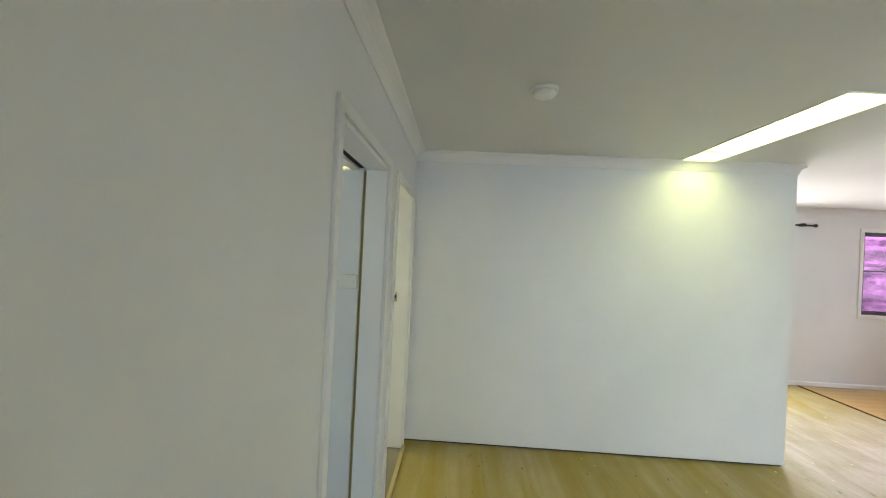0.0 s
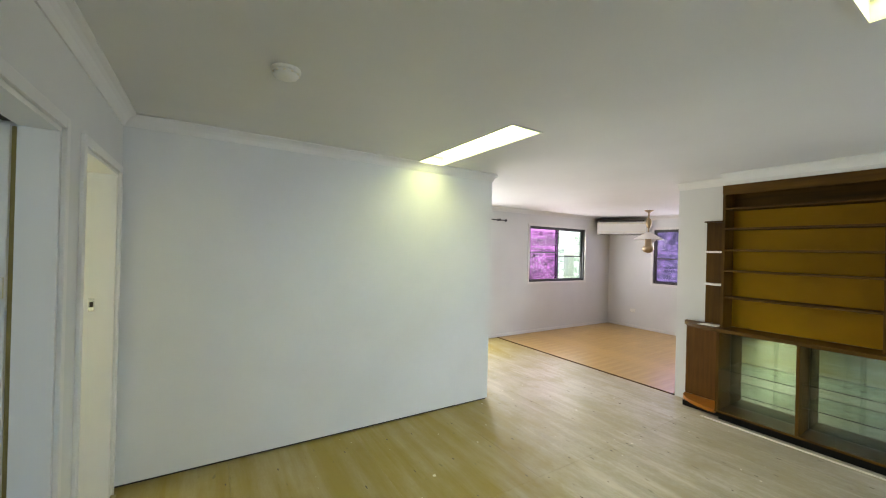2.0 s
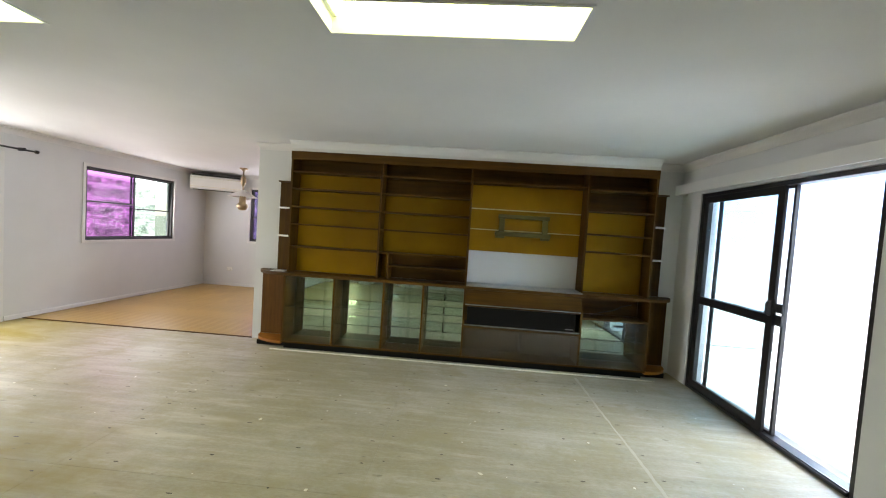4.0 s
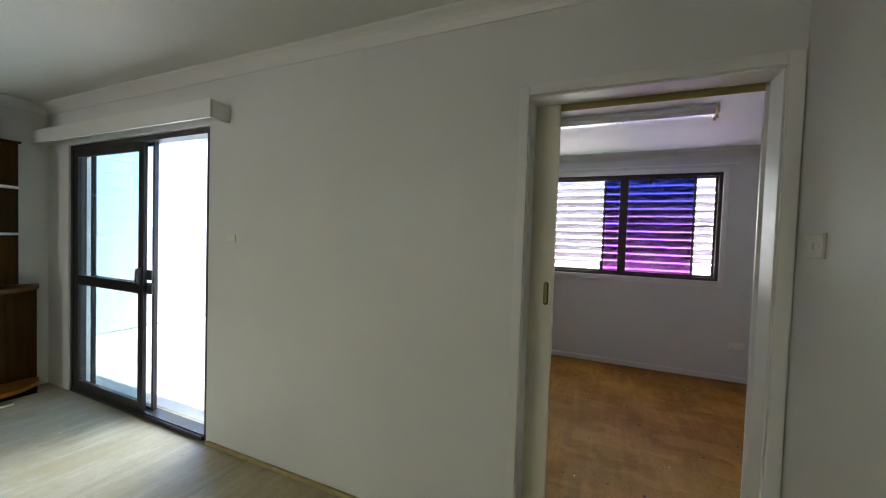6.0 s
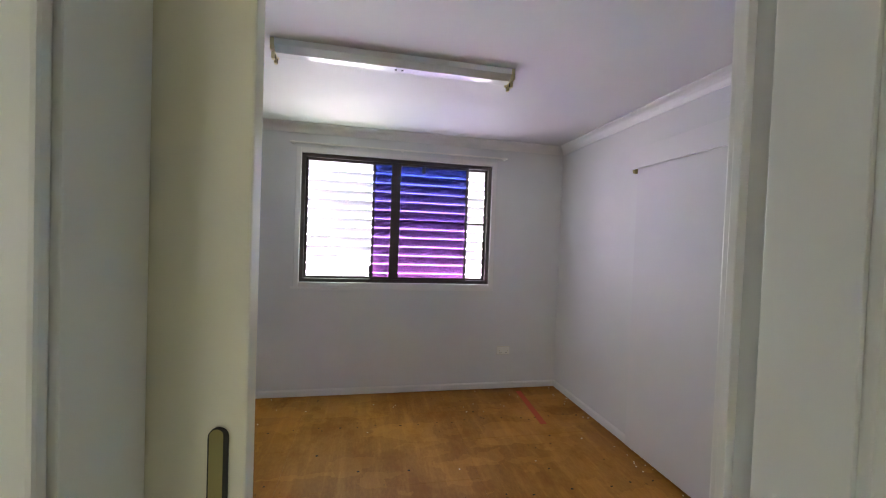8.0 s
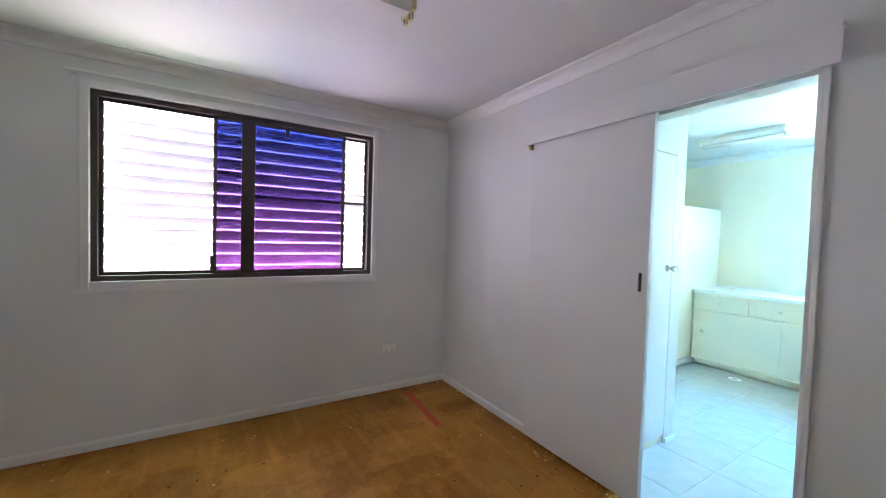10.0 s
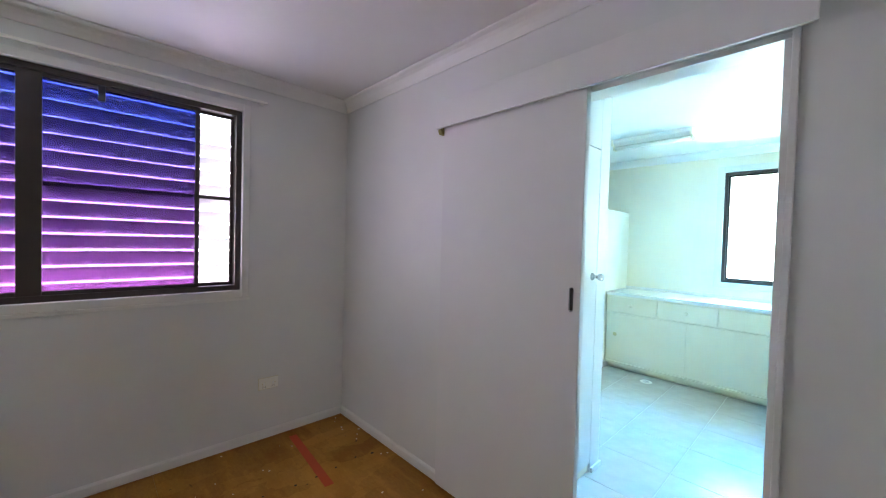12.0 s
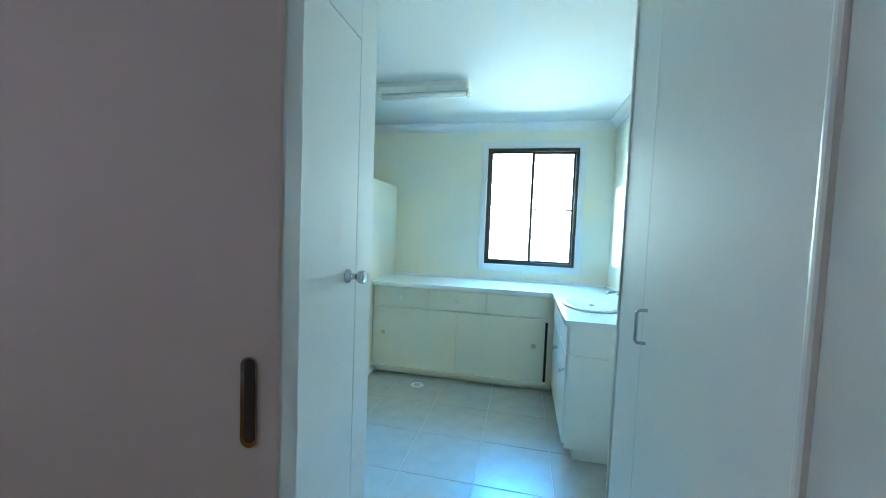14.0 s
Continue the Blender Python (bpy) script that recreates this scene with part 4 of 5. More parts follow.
for y0, y1, zs, top in bays:
    part("mirror_back", bx(BK0 - 0.004, BK1, y0 + 0.012, y1 - 0.012, 0.096, top - 0.001), MIRROR, unit, "mirrored back panel")
    for z in zs:
        part("glass_shelf", bx(LF + 0.045, BK0 - 0.006, y0 + 0.013, y1 - 0.013, z - 0.003, z + 0.003), SHELFGLASS, unit, "green-edged glass shelf").visible_shadow = False
        part("shelf_edge", bx(LF + 0.0435, LF + 0.0448, y0 + 0.013, y1 - 0.013, z - 0.003, z + 0.003), BLACK, unit)
    m = (y0 + y1) / 2
    for a, b, x in ((y0 + 0.014, m + 0.02, LF + 0.012), (m - 0.02, y1 - 0.014, LF + 0.022)):
        part("glass_door", bx(x, x + 0.004, a, b, 0.10, top - 0.006), CABGLASS, unit, "sliding glass cabinet door").visible_shadow = False
part("niche_shelf", bx(LF + 0.002, BK0, U[4] + 0.0115, U[3] - 0.0115, 0.6215, 0.642, 0.002), SHELFWOOD, unit)
part("niche_back", bx(BK0, BK1, U[4] + 0.012, U[3] - 0.012, 0.643, 0.871), SHELFWOOD, unit)
# media section
y0, y1 = U[3] + 0.0115, U[2] - 0.0115
part("media_top", bx(LF - 0.02, SB - 0.02, y0, y1, 0.9055, 0.918, 0.002), GREYALU, unit, "grey metal-edged ledge")
part("drawer", bx(LF - 0.004, LF + 0.016, y0 + 0.002, y1 - 0.002, 0.705, 0.868, 0.003), SHELFWOOD, unit)
part("media_shelf", bx(LF + 0.004, BK0, y0, y1, 0.676, 0.694), SHELFWOOD, unit)
part("media_shelf", bx(LF + 0.004, BK0, y0, y1, 0.425, 0.445), SHELFWOOD, unit)
for z in (0.695, 0.462):
    part("metal_trim", bx(LF - 0.008, LF + 0.002, y0, y1, z - 0.005, z + 0.005, 0.001), GREYALU, unit, "bright metal trim strip")
part("drop_front", bx(LF, LF + 0.015, y0 + 0.05, y1 - 0.03, 0.469, 0.672, 0.003), BLACKGLOSS, unit, "glossy black drop front")
part("badge", bx(LF - 0.0015, LF, y0 + 0.07, y0 + 0.16, 0.492, 0.500), GREYALU, unit)
part("media_back", bx(BK0, BK1, y0, y1, 0.096, 0.871), SHELFWOOD, unit)
m = (y0 + y1) / 2
for a, b, x in ((y0 + 0.002, m + 0.02, LF + 0.008), (m - 0.02, y1 - 0.002, LF + 0.018)):
    part("smoked_door", bx(x, x + 0.004, a, b, 0.0965, 0.424), SMOKEGLASS, unit, "brown smoked glass sliding door").visible_shadow = False
# rounded open ends
def quarter(y_in, y_out, front, z0, z1, m, label="", name="end_shelf"):
    """A board with a rounded outer corner between the unit's end and the wall."""
    s = 1 if y_out > y_in else -1
    w, d = abs(y_out - y_in), SB - 0.021 - front
    pts = [(SB - 0.021, y_in), (front, y_in)]
    for k in range(1, 13):
        t = math.pi / 2 * k / 12
        pts.append((SB - 0.021 - d * math.cos(t), y_in + s * w * math.sin(t)))
    part(name, prism(pts, "Z", z0, z1), m, unit, label)
for y_in, lo, up in ((4.601, 5.0, 4.82), (0.399, 0.08, 0.19)):
    s = 1 if lo > y_in else -1
    quarter(y_in, lo, LF - 0.005, 0.872, 0.905, SHELFWOOD, "rounded counter end", "counter_end")
    quarter(y_in, lo, LF + 0.01, 0.055, 0.085, ORANGEWOOD, "rounded orange-brown end board", "end_base")
    for z in (1.33, 1.67) if s > 0 else (1.33, 1.71):
        quarter(y_in, up, UF + 0.06, z - 0.009, z + 0.009, PLASTIC if s > 0 else TRIM, "white-edged rounded shelf")
    zt = 2.0 if s > 0 else 2.09
    part("end_back", bx(BK0, BK1, min(y_in, up), max(y_in, up), 0.906, zt), DARKWOOD, unit)
    part("end_cap", bx(UF + 0.15, BK0 - 0.001, min(y_in + s * 0.001, up), max(y_in + s * 0.001, up), zt - 0.015, zt), DARKWOOD, unit)
    part("end_panel", bx(BK0, BK1, min(y_in, lo), max(y_in, lo), 0.086, 0.871), REDWOOD if s > 0 else DARKWOOD, unit, "red-brown veneered end panel" if s > 0 else "")
    part("end_plinth", bx(LF + 0.10, SB - 0.022, min(y_in, lo - s * 0.06), max(y_in, lo - s * 0.06), 0.0, 0.0545), BLACKGLOSS, unit)
fl = thing("paper_sheets", (4.86, 4.74, 0.905), "few loose white sheets lying on the counter end", "paper")
for k in range(3):
    part("sheet", bx(4.80 + 0.01 * k, 4.93 - 0.01 * k, 4.63, 4.80 - 0.015 * k, 0.9055 + 0.003 * k, 0.908 + 0.003 * k), PLASTIC, fl)
cb = thing("cable", (4.86, 3.0, 0.906), "thin black cable lying on the countertop", "cable")
part("cable", tube([(4.84 + 0.03 * math.sin(k * 0.9), 2.75 + 0.055 * k, 0.911 + 0.012 * max(0, math.sin(k * 0.7))) for k in range(11)], 0.005, 8), BLACK, cb)
cb = thing("cable", (4.9, 0.75, 0.642), "thin black cable lying in the open niche", "cable")
part("cable", tube([(4.86 + 0.03 * math.sin(k), 0.55 + 0.045 * k, 0.648 + 0.016 * (10 - k) * (k < 10)) for k in range(11)], 0.005, 8), BLACK, cb)
structure("trim", bx(LF - 0.05, LF - 0.039, 0.32, 4.70, 0.0, 0.012, 0.002), CABW, "narrow cream strip along the unit's foot", "edging strip")

# ---- dining room ----
ac = thing("air_conditioner", (8.0, 7.86, 2.05), "white wall-mounted split air conditioner across the corner", "air conditioner")
p0, p1 = Vector((7.86, 8.2)), Vector((8.36, 7.38))
mid = (p0 + p1) / 2
ang = math.atan2(p1.y - p0.y, p1.x - p0.x)
L = (p1 - p0).length
rot = Matrix.Translation((mid.x, mid.y, 0)) @ Matrix.Rotation(ang, 4, "Z")
def turned(bm):
    bmesh.ops.transform(bm, matrix=rot, verts=bm.verts)
    return bm
part("body", turned(prism([(0.0, 2.06), (-0.06, 2.05), (-0.10, 2.08), (-0.11, 2.30), (-0.08, 2.335), (0.10, 2.335), (0.10, 2.06)], "X", -L / 2, L / 2)), PLASTIC, ac)
part("air_outlet", turned(bx(-L / 2 + 0.05, L / 2 - 0.05, -0.085, -0.05, 2.046, 2.056)), DARKGAP, ac)
for z in (2.11, 2.29):
    part("panel_line", turned(bx(-L / 2 + 0.01, L / 2 - 0.01, -0.1125, -0.1095, z, z + 0.004)), OLDPLASTIC, ac)
# dark strip along the top of the body
part("intake_grille", turned(bx(-L / 2 + 0.03, L / 2 - 0.03, -0.07, 0.08, 2.336, 2.372)), DARKGAP, ac)
part("mounting_plate", turned(bx(-L / 2 + 0.1, L / 2 - 0.1, 0.1, 0.42, 2.10, 2.30)), PLASTIC, ac)

pl = thing("pendant_lamp", (7.3, 6.73, 1.62), "brass pendant lamp with a wide cone shade", "pendant lamp")
part("ceiling_rose", lathe([(0.075, 0), (0.075, -0.012), (0.03, -0.035), (0.012, -0.06)], (7.3, 6.73, CH - 0.001), 24), BRASS, pl)
part("stem", tube([(7.3, 6.73, CH - 0.055), (7.3, 6.73, 2.04)], 0.012), BRASS, pl)
part("counterweight", lathe([(0.02, 2.30), (0.045, 2.27), (0.05, 2.20), (0.03, 2.14), (0.02, 2.12)], (7.3, 6.73, 0), 20), BRASS, pl)
part("shade", lathe([(0.03, 2.04), (0.07, 2.02), (0.25, 1.915), (0.255, 1.91), (0.245, 1.912), (0.06, 2.005), (0.028, 2.02)], (7.3, 6.73, 0), 36), PLASTIC, pl, "opal white cone shade")
part("burner", lathe([(0.03, 1.99), (0.055, 1.90), (0.06, 1.80), (0.09, 1.77), (0.10, 1.72), (0.07, 1.68), (0.02, 1.66)], (7.3, 6.73, 0), 24), BRASS, pl, "brass oil-lamp style burner")
part("bulb", lathe([(0.02, 1.965), (0.05, 1.93), (0.05, 1.90), (0.025, 1.87)], (7.37, 6.68, 0), 16), PORCELAIN, pl)
cr = thing("curtain_rod", (4.95, 8.2, 2.20), "dark curtain rod end beside the veranda door", "curtain rod")
part("rod", tube([(3.0, 8.21, 2.20), (5.10, 8.21, 2.20)], 0.012), BLACK, cr)
part("finial", lathe([(0.012, 0), (0.022, 0.01), (0.024, 0.03), (0.012, 0.045)], (5.10, 8.21, 2.20), 16, "X"), BLACK, cr)
for x in (3.1, 4.98):
    part("bracket", bx(x - 0.01, x + 0.01, 8.2, 8.289, 2.185, 2.225, 0.002), BLACK, cr)

# ---- bedroom ----


def batten_light(axis, a0, a1, c, top, label, width=0.11, rough_ends=OLDPLASTIC, tubes=True):
    """A fluorescent batten with a channel body, a bare tube and yellowed end caps."""
    lt = thing("fluorescent_light", ((a0 + a1) / 2, c, top) if axis == "x" else (c, (a0 + a1) / 2, top), label, "ceiling light")
    hw = width / 2
    prof = [(c - hw, top - 0.003), (c - hw, top - 0.034), (c - hw * 0.5, top - 0.058), (c - hw * 0.44, top - 0.062), (c + hw * 0.44, top - 0.062), (c + hw * 0.5, top - 0.058), (c + hw, top - 0.034), (c + hw, top - 0.003)]
    part("channel", prism(prof, "X" if axis == "x" else "Y", a0 + 0.012, a1 - 0.012), ENAMEL, lt)
    # Dark strip colours in the shade between the channel and the ceiling.
    part("mounting_strip", at_axis(axis, a0 + 0.05, a1 - 0.05, c - hw * 0.7, c + hw * 0.7, top - 0.0029, top - 0.0005), DARKGAP, lt)
    for o in (-0.026, 0.026) if tubes else ():
        pts = [(a0 + 0.02, c + o, top - 0.078), (a1 - 0.02, c + o, top - 0.078)] if axis == "x" else [(c + o, a0 + 0.02, top - 0.078), (c + o, a1 - 0.02, top - 0.078)]
        part("tube", tube(pts, 0.0145, 14), PORCELAIN, lt, "unlit white fluorescent tube")
    for a in (a0, a1 - 0.02):
        part("end_cap", at_axis(axis, a, a + 0.02, c - hw * 1.02, c + hw * 1.02, top - 0.064, top - 0.0015, 0.004), rough_ends, lt, "yellowed plastic end cap")
        for o in (-0.026, 0.026):
            holder = part("lamp_holder", at_axis(axis, a + 0.002, a + 0.018, c + o - 0.013, c + o + 0.013, top - 0.098, top - 0.0645, 0.005), rough_ends, lt, "yellowed plastic lamp holder")
            inner = a + 0.0181 if a == a0 else a - 0.0006
            part("pin_slot", at_axis(axis, inner, inner + 0.0025, c + o - 0.003, c + o + 0.003, top - 0.094, top - 0.072), DARKGAP, holder)
    m = (a0 + a1) / 2
    for k in (-0.018, 0.018):
        part("screw", at_axis(axis, m + k - 0.006, m + k + 0.006, c - 0.006, c + 0.006, top - 0.065, top - 0.0622, 0.001), DARKGAP, lt)
    return lt


batten_light("x", -0.205, 1.095, -1.735, CH, "long white fluorescent batten without tubes, yellowed lamp holders", 0.12, tubes=False)

bd = thing("door_2", (BX + 0.026, -1.62, 0.0), "white sliding door leaf hung on the wall face", "sliding door", kind="structure")
part("door_leaf", bx(BX + 0.001, BX + 0.038, -2.03, -1.205, 0.022, 2.045, 0.004), DOORW, bd)
flush_pull(bd, "y", -1.242, BX + 0.038, 1, 1.178, 0.102, 0.0195)
fa = thing("door_track_cover", (BX + 0.04, -1.3, 2.03), "white painted box fascia hiding the sliding door track", "track cover")
part("fascia", bx(BX + 0.064, BX + 0.080, -2.055, -0.555, 2.020, 2.165, 0.003), DOORW, fa)
part("fascia_top", bx(BX + 0.017, BX + 0.0635, -2.055, -0.555, 2.150, 2.165), TRIM, fa)
part("fascia_end", bx(BX + 0.017, BX + 0.0635, -2.055, -2.04, 2.02, 2.149), OLIVE, fa, "raw end of the track box")
part("end_stop", prism([(BX + 0.02, 2.019), (BX + 0.060, 2.019), (BX + 0.052, 1.998), (BX + 0.02, 1.996)], "Y", -2.056, -2.033), OLIVE, fa, "raw timber stop block")
tp = thing("floor_tape", (-0.89, -2.77, 0.0), "strip of faded red tape stuck on the floor", "tape")
bm = bmesh.new()
a, b = Vector((-0.915, -3.09, 0)), Vector((-0.862, -2.43, 0))
d = (b - a).normalized()
add_box(bm, -0.026, 0.026, 0, (b - a).length, 0.0005, 0.002)
bmesh.ops.transform(bm, matrix=Matrix.Translation(a) @ Matrix.Rotation(math.atan2(d.y, d.x) - math.pi / 2, 4, "Z"), verts=bm.verts)
part("tape", bm, TAPE, tp)

# ---- passage and laundry ----
cl = thing("linen_cupboard", (-1.9, -1.9, 0), "tall white built-in cupboard with a chrome knob", "cupboard")
part("carcass", bx(-2.235, BX - 0.102, -2.29, -1.512, 0.0, CH - 0.002), CABW, cl)
part("door", bx(-2.105, BX - 0.11, -1.511, -1.497, 0.06, 1.975, 0.002), CUPW, cl)
part("stile", bx(-2.235, -2.110, -1.511, -1.4975, 0.0, CH - 0.003, 0.002), CUPW, cl)
part("head_panel", bx(-2.109, BX - 0.103, -1.511, -1.4975, 1.98, CH - 0.003, 0.002), CUPW, cl)
part("door_knob", lathe([(0.023, 0), (0.023, 0.004), (0.020, 0.008), (0.011, 0.011), (0.0095, 0.026), (0.012, 0.034), (0.019, 0.040), (0.021, 0.046), (0.021, 0.060), (0.018, 0.063), (0.013, 0.060), (0.004, 0.059)], (-2.045, -1.4968, 1.215), 24, "Y"), CHROME, cl, "chrome door knob")
# Dark strips colour in the shade of the gaps round the door.
part("door_gap", bx(-2.1095, -2.1055, -1.505, -1.5112, 0.06, 1.975), DARKGAP, cl)
part("door_gap", bx(-2.1095, BX - 0.11, -1.505, -1.5112, 1.9755, 1.9795), DARKGAP, cl)
part("foot_strip", bx(-2.245, -2.115, -1.497, -1.485, 0.0, 0.03, 0.002), TRIM, cl)
cr2 = thing("broom_cupboard", (-1.9, -0.4, 0), "tall white cupboard with a bent wire handle", "cupboard")
part("carcass", bx(-2.285, BX - 0.1225, -0.612, LN - 0.002, 0.0, CH - 0.002), CABW, cr2)
part("door", bx(-2.045, BX - 0.1225, -0.629, -0.6125, 0.05, 2.3, 0.003), CUPW, cr2)
part("door_head", bx(-2.045, BX - 0.1225, -0.6275, -0.6125, 2.304, CH - 0.003, 0.002), CUPW, cr2)
part("plinth", bx(-2.045, BX - 0.1225, -0.62, -0.6125, 0.0, 0.046), CUPW, cr2)
part("stile", bx(-2.285, -2.05, -0.6275, -0.6125, 0.0, CH - 0.003, 0.004), CUPW, cr2)
# Dark strip paints the shaded gap between door and stile.
part("door_gap", bx(-2.0495, -2.0455, -0.6185, -0.6126, 0.05, 2.3), DARKGAP, cr2)
part("edge_mould", bx(-2.302, -2.2855, -0.633, LN - 0.01, 0.0, CH - 0.003, 0.004), TRIM, cr2)
part("wire_handle", tube([(-2.01, -0.6285, 1.096), (-2.01, -0.648, 1.097), (-2.01, -0.654, 1.103), (-2.01, -0.654, 1.177), (-2.01, -0.648, 1.183), (-2.01, -0.6285, 1.184)], 0.0045), CHROME, cr2, "bent chrome wire handle")

lc = thing("laundry_cabinet", (-4.5, -1.5, 0), "low cream laundry cabinet with drawers and sliding doors", "cabinet")
CF = -4.215
part("carcass", bx(LX + 0.002, CF, -2.298, -0.66, 0.065, 0.838), CABW, lc)
part("kick", bx(LX + 0.002, CF - 0.06, -2.298, -0.66, 0.0, 0.0645), CABW, lc)
for k in range(3):
    a = -2.285 + k * 0.525
    dr = part("drawer", bx(CF + 0.0005, CF + 0.018, a, a + 0.515, 0.652, 0.825, 0.003), CABW, lc)
    if k < 2:
        part("knob", lathe([(0.008, 0), (0.008, 0.014), (0.017, 0.02), (0.018, 0.03), (0.008, 0.035)], (CF + 0.018, a + 0.26, 0.74), 16, "X"), CABW, dr)
part("rail", bx(CF + 0.0005, CF + 0.026, -2.29, -0.70, 0.618, 0.642, 0.002), CABW, lc)
part("bottom_rail", bx(CF + 0.0005, CF + 0.026, -2.29, -0.70, 0.066, 0.092, 0.002), CABW, lc)
for a, b, o in ((-2.28, -1.50, 0.016), (-1.52, -0.735, 0.006)):
    sd = part("sliding_door", bx(CF + o - 0.005, CF + o + 0.003, a, b, 0.094, 0.616, 0.001), CABW, lc)
    part("finger_cup", lathe([(0.022, 0), (0.022, 0.002), (0.015, 0.003)], (CF + o + 0.003, (a + 0.09) if o > 0.01 else (b - 0.09), 0.40), 18, "X"), OLDPLASTIC, sd)
part("gap", bx(CF + 0.0006, CF + 0.002, -0.733, -0.712, 0.094, 0.616), DARKGAP, lc)
vn = thing("vanity_cabinet", (-3.7, -0.4, 0), "white vanity cabinet under the basin", "cabinet")
part("carcass", bx(-4.19, -3.235, -0.655, LN - 0.002, 0.1, 0.838), VANW, vn)
part("kick", bx(-4.19, -3.29, -0.60, LN - 0.002, 0.0, 0.0995), VANW, vn)
part("end_panel", bx(-3.2345, -3.222, -0.66, LN - 0.003, 0.1, 0.66, 0.002), VANW, vn)
part("end_fascia", bx(-3.2345, -3.215, -0.66, LN - 0.003, 0.667, 0.836, 0.002), VANW, vn)
for a, b in ((-4.15, -3.70), (-3.69, -3.25)):
    dv = part("door", bx(a, b, -0.672, -0.6555, 0.115, 0.66, 0.002), VANW, vn)
    part("drawer", bx(a, b, -0.672, -0.6555, 0.667, 0.83, 0.002), VANW, vn)
    part("knob", lathe([(0.008, 0), (0.008, -0.014), (0.017, -0.02), (0.018, -0.03), (0.008, -0.035)], (b - 0.05, -0.672, 0.55), 16, "Y"), VANW, dv)
wt = thing("worktop", (-4.4, -1.2, 0.838), "L-shaped white laminate worktop with a raised back edge", "worktop")
pts = [(LX + 0.002, -2.299), (CF + 0.03, -2.299), (CF + 0.03, -0.69), (-3.20, -0.69), (-3.20, LN - 0.002), (LX + 0.002, LN - 0.002)]
part("slab", prism(pts, "Z", 0.8385, 0.872), PORCELAIN, wt, "white laminate slab")
part("upstand", bx(LX + 0.001, LX + 0.016, -2.299, -0.165, 0.8725, 0.90), PORCELAIN, wt)
part("upstand", bx(LX + 0.018, -3.20, LN - 0.016, LN - 0.001, 0.8725, 0.90), PORCELAIN, wt)
bs = thing("basin", (-3.75, -0.45, 0.872), "oval white ceramic basin set into the worktop", "basin")
bm = lathe([(0.225, 0.0), (0.228, 0.010), (0.215, 0.018), (0.195, 0.016), (0.17, 0.006), (0.10, 0.0045), (0.03, 0.003)], (0, 0, 0), 40)
bmesh.ops.scale(bm, vec=(1.15, 0.86, 1), verts=bm.verts)
bmesh.ops.translate(bm, vec=(-3.74, -0.46, 0.8722), verts=bm.verts)
part("bowl", bm, PORCELAIN, bs)
part("waste", lathe([(0.022, 0), (0.022, 0.002), (0.012, 0.003)], (-3.74, -0.46, 0.876), 16), CHROME, bs)
tp = thing("tap", (-3.74, -0.24, 0.872), "chrome basin tap with two handles", "tap")
part("base", bx(-3.83, -3.65, -0.262, -0.218, 0.8725, 0.888, 0.006), CHROME, tp)
part("spout", tube([(-3.74, -0.24, 0.885), (-3.74, -0.245, 0.96), (-3.74, -0.27, 0.985), (-3.74, -0.35, 0.975), (-3.74, -0.36, 0.955)], 0.011), CHROME, tp)
for x in (-3.81, -3.67):
    h = part("handle", lathe([(0.012, 0), (0.012, 0.025), (0.026, 0.03), (0.028, 0.05), (0.015, 0.058)], (x, -0.24, 0.8875), 12), CHROME, tp)
mr = thing("wall_cabinet", (-3.9, LN - 0.05, 1.2), "small pale wall cabinet above the basin", "wall cabinet")
part("body", bx(-4.25, -3.5, LN - 0.09, LN - 0.001, 1.12, 1.76, 0.003), PLASTIC, mr)
part("door", bx(-4.24, -3.51, LN - 0.094, LN - 0.0905, 1.13, 1.75), PLASTIC, mr)
batten_light("y", -2.08, -1.39, -3.72, CH, "short yellowed twin fluorescent batten", 0.16, CREAM)
dr = thing("floor_drain", (-4.05, -1.8, 0), "round white plastic floor drain", "floor drain")
# Flat dark disc paints in the shade below the grate.
part("sump", lathe([(0.0355, 0.0), (0.0355, 0.0012), (0.0005, 0.0012)], (-4.05, -1.8, 0.0005), 20), DARKGAP, dr, "dark disc standing in for the shaded hollow under the grate")
part("ring", lathe([(0.058, 0.0), (0.055, 0.003), (0.04, 0.004), (0.036, 0.0015)], (-4.05, -1.8, 0.0005), 28), PLASTIC, dr)
for k in range(5):
    part("grate_bar", bx(-4.085 + k * 0.0175 - 0.003, -4.085 + k * 0.0175 + 0.003, -1.828, -1.772, 0.0022, 0.0038), GREYALU, dr)

# ---- floor pieces, last ----


def shared_piece(name, mesh, parent, at):
    ob = new(name, mesh)
    ob.parent = parent
    ob.location = Vector(at) - base_of(parent)
    return ob


def slab_mesh(name, w, l, t, material, bevel=0.003):
    """A flat piece with a chamfered top edge, origin at its lower south-west corner."""
    bm = bmesh.new()
    b = bevel
    lo = [bm.verts.new(p) for p in ((0, 0, 0), (w, 0, 0), (w, l, 0), (0, l, 0))]
    mi = [bm.verts.new(p) for p in ((0, 0, t - b), (w, 0, t - b), (w, l, t - b), (0, l, t - b))]
    hi = [bm.verts.new(p) for p in ((b, b, t), (w - b, b, t), (w - b, l - b, t), (b, l - b, t))]
    for i in range(4):
        j = (i + 1) % 4
        bm.faces.new((lo[i], lo[j], mi[j], mi[i]))
        bm.faces.new((mi[i], mi[j], hi[j], hi[i]))
    bm.faces.new(hi)
    me = bpy.data.meshes.new(name)
    bm.to_mesh(me)
    bm.free()
    me.materials.append(material)
    return me


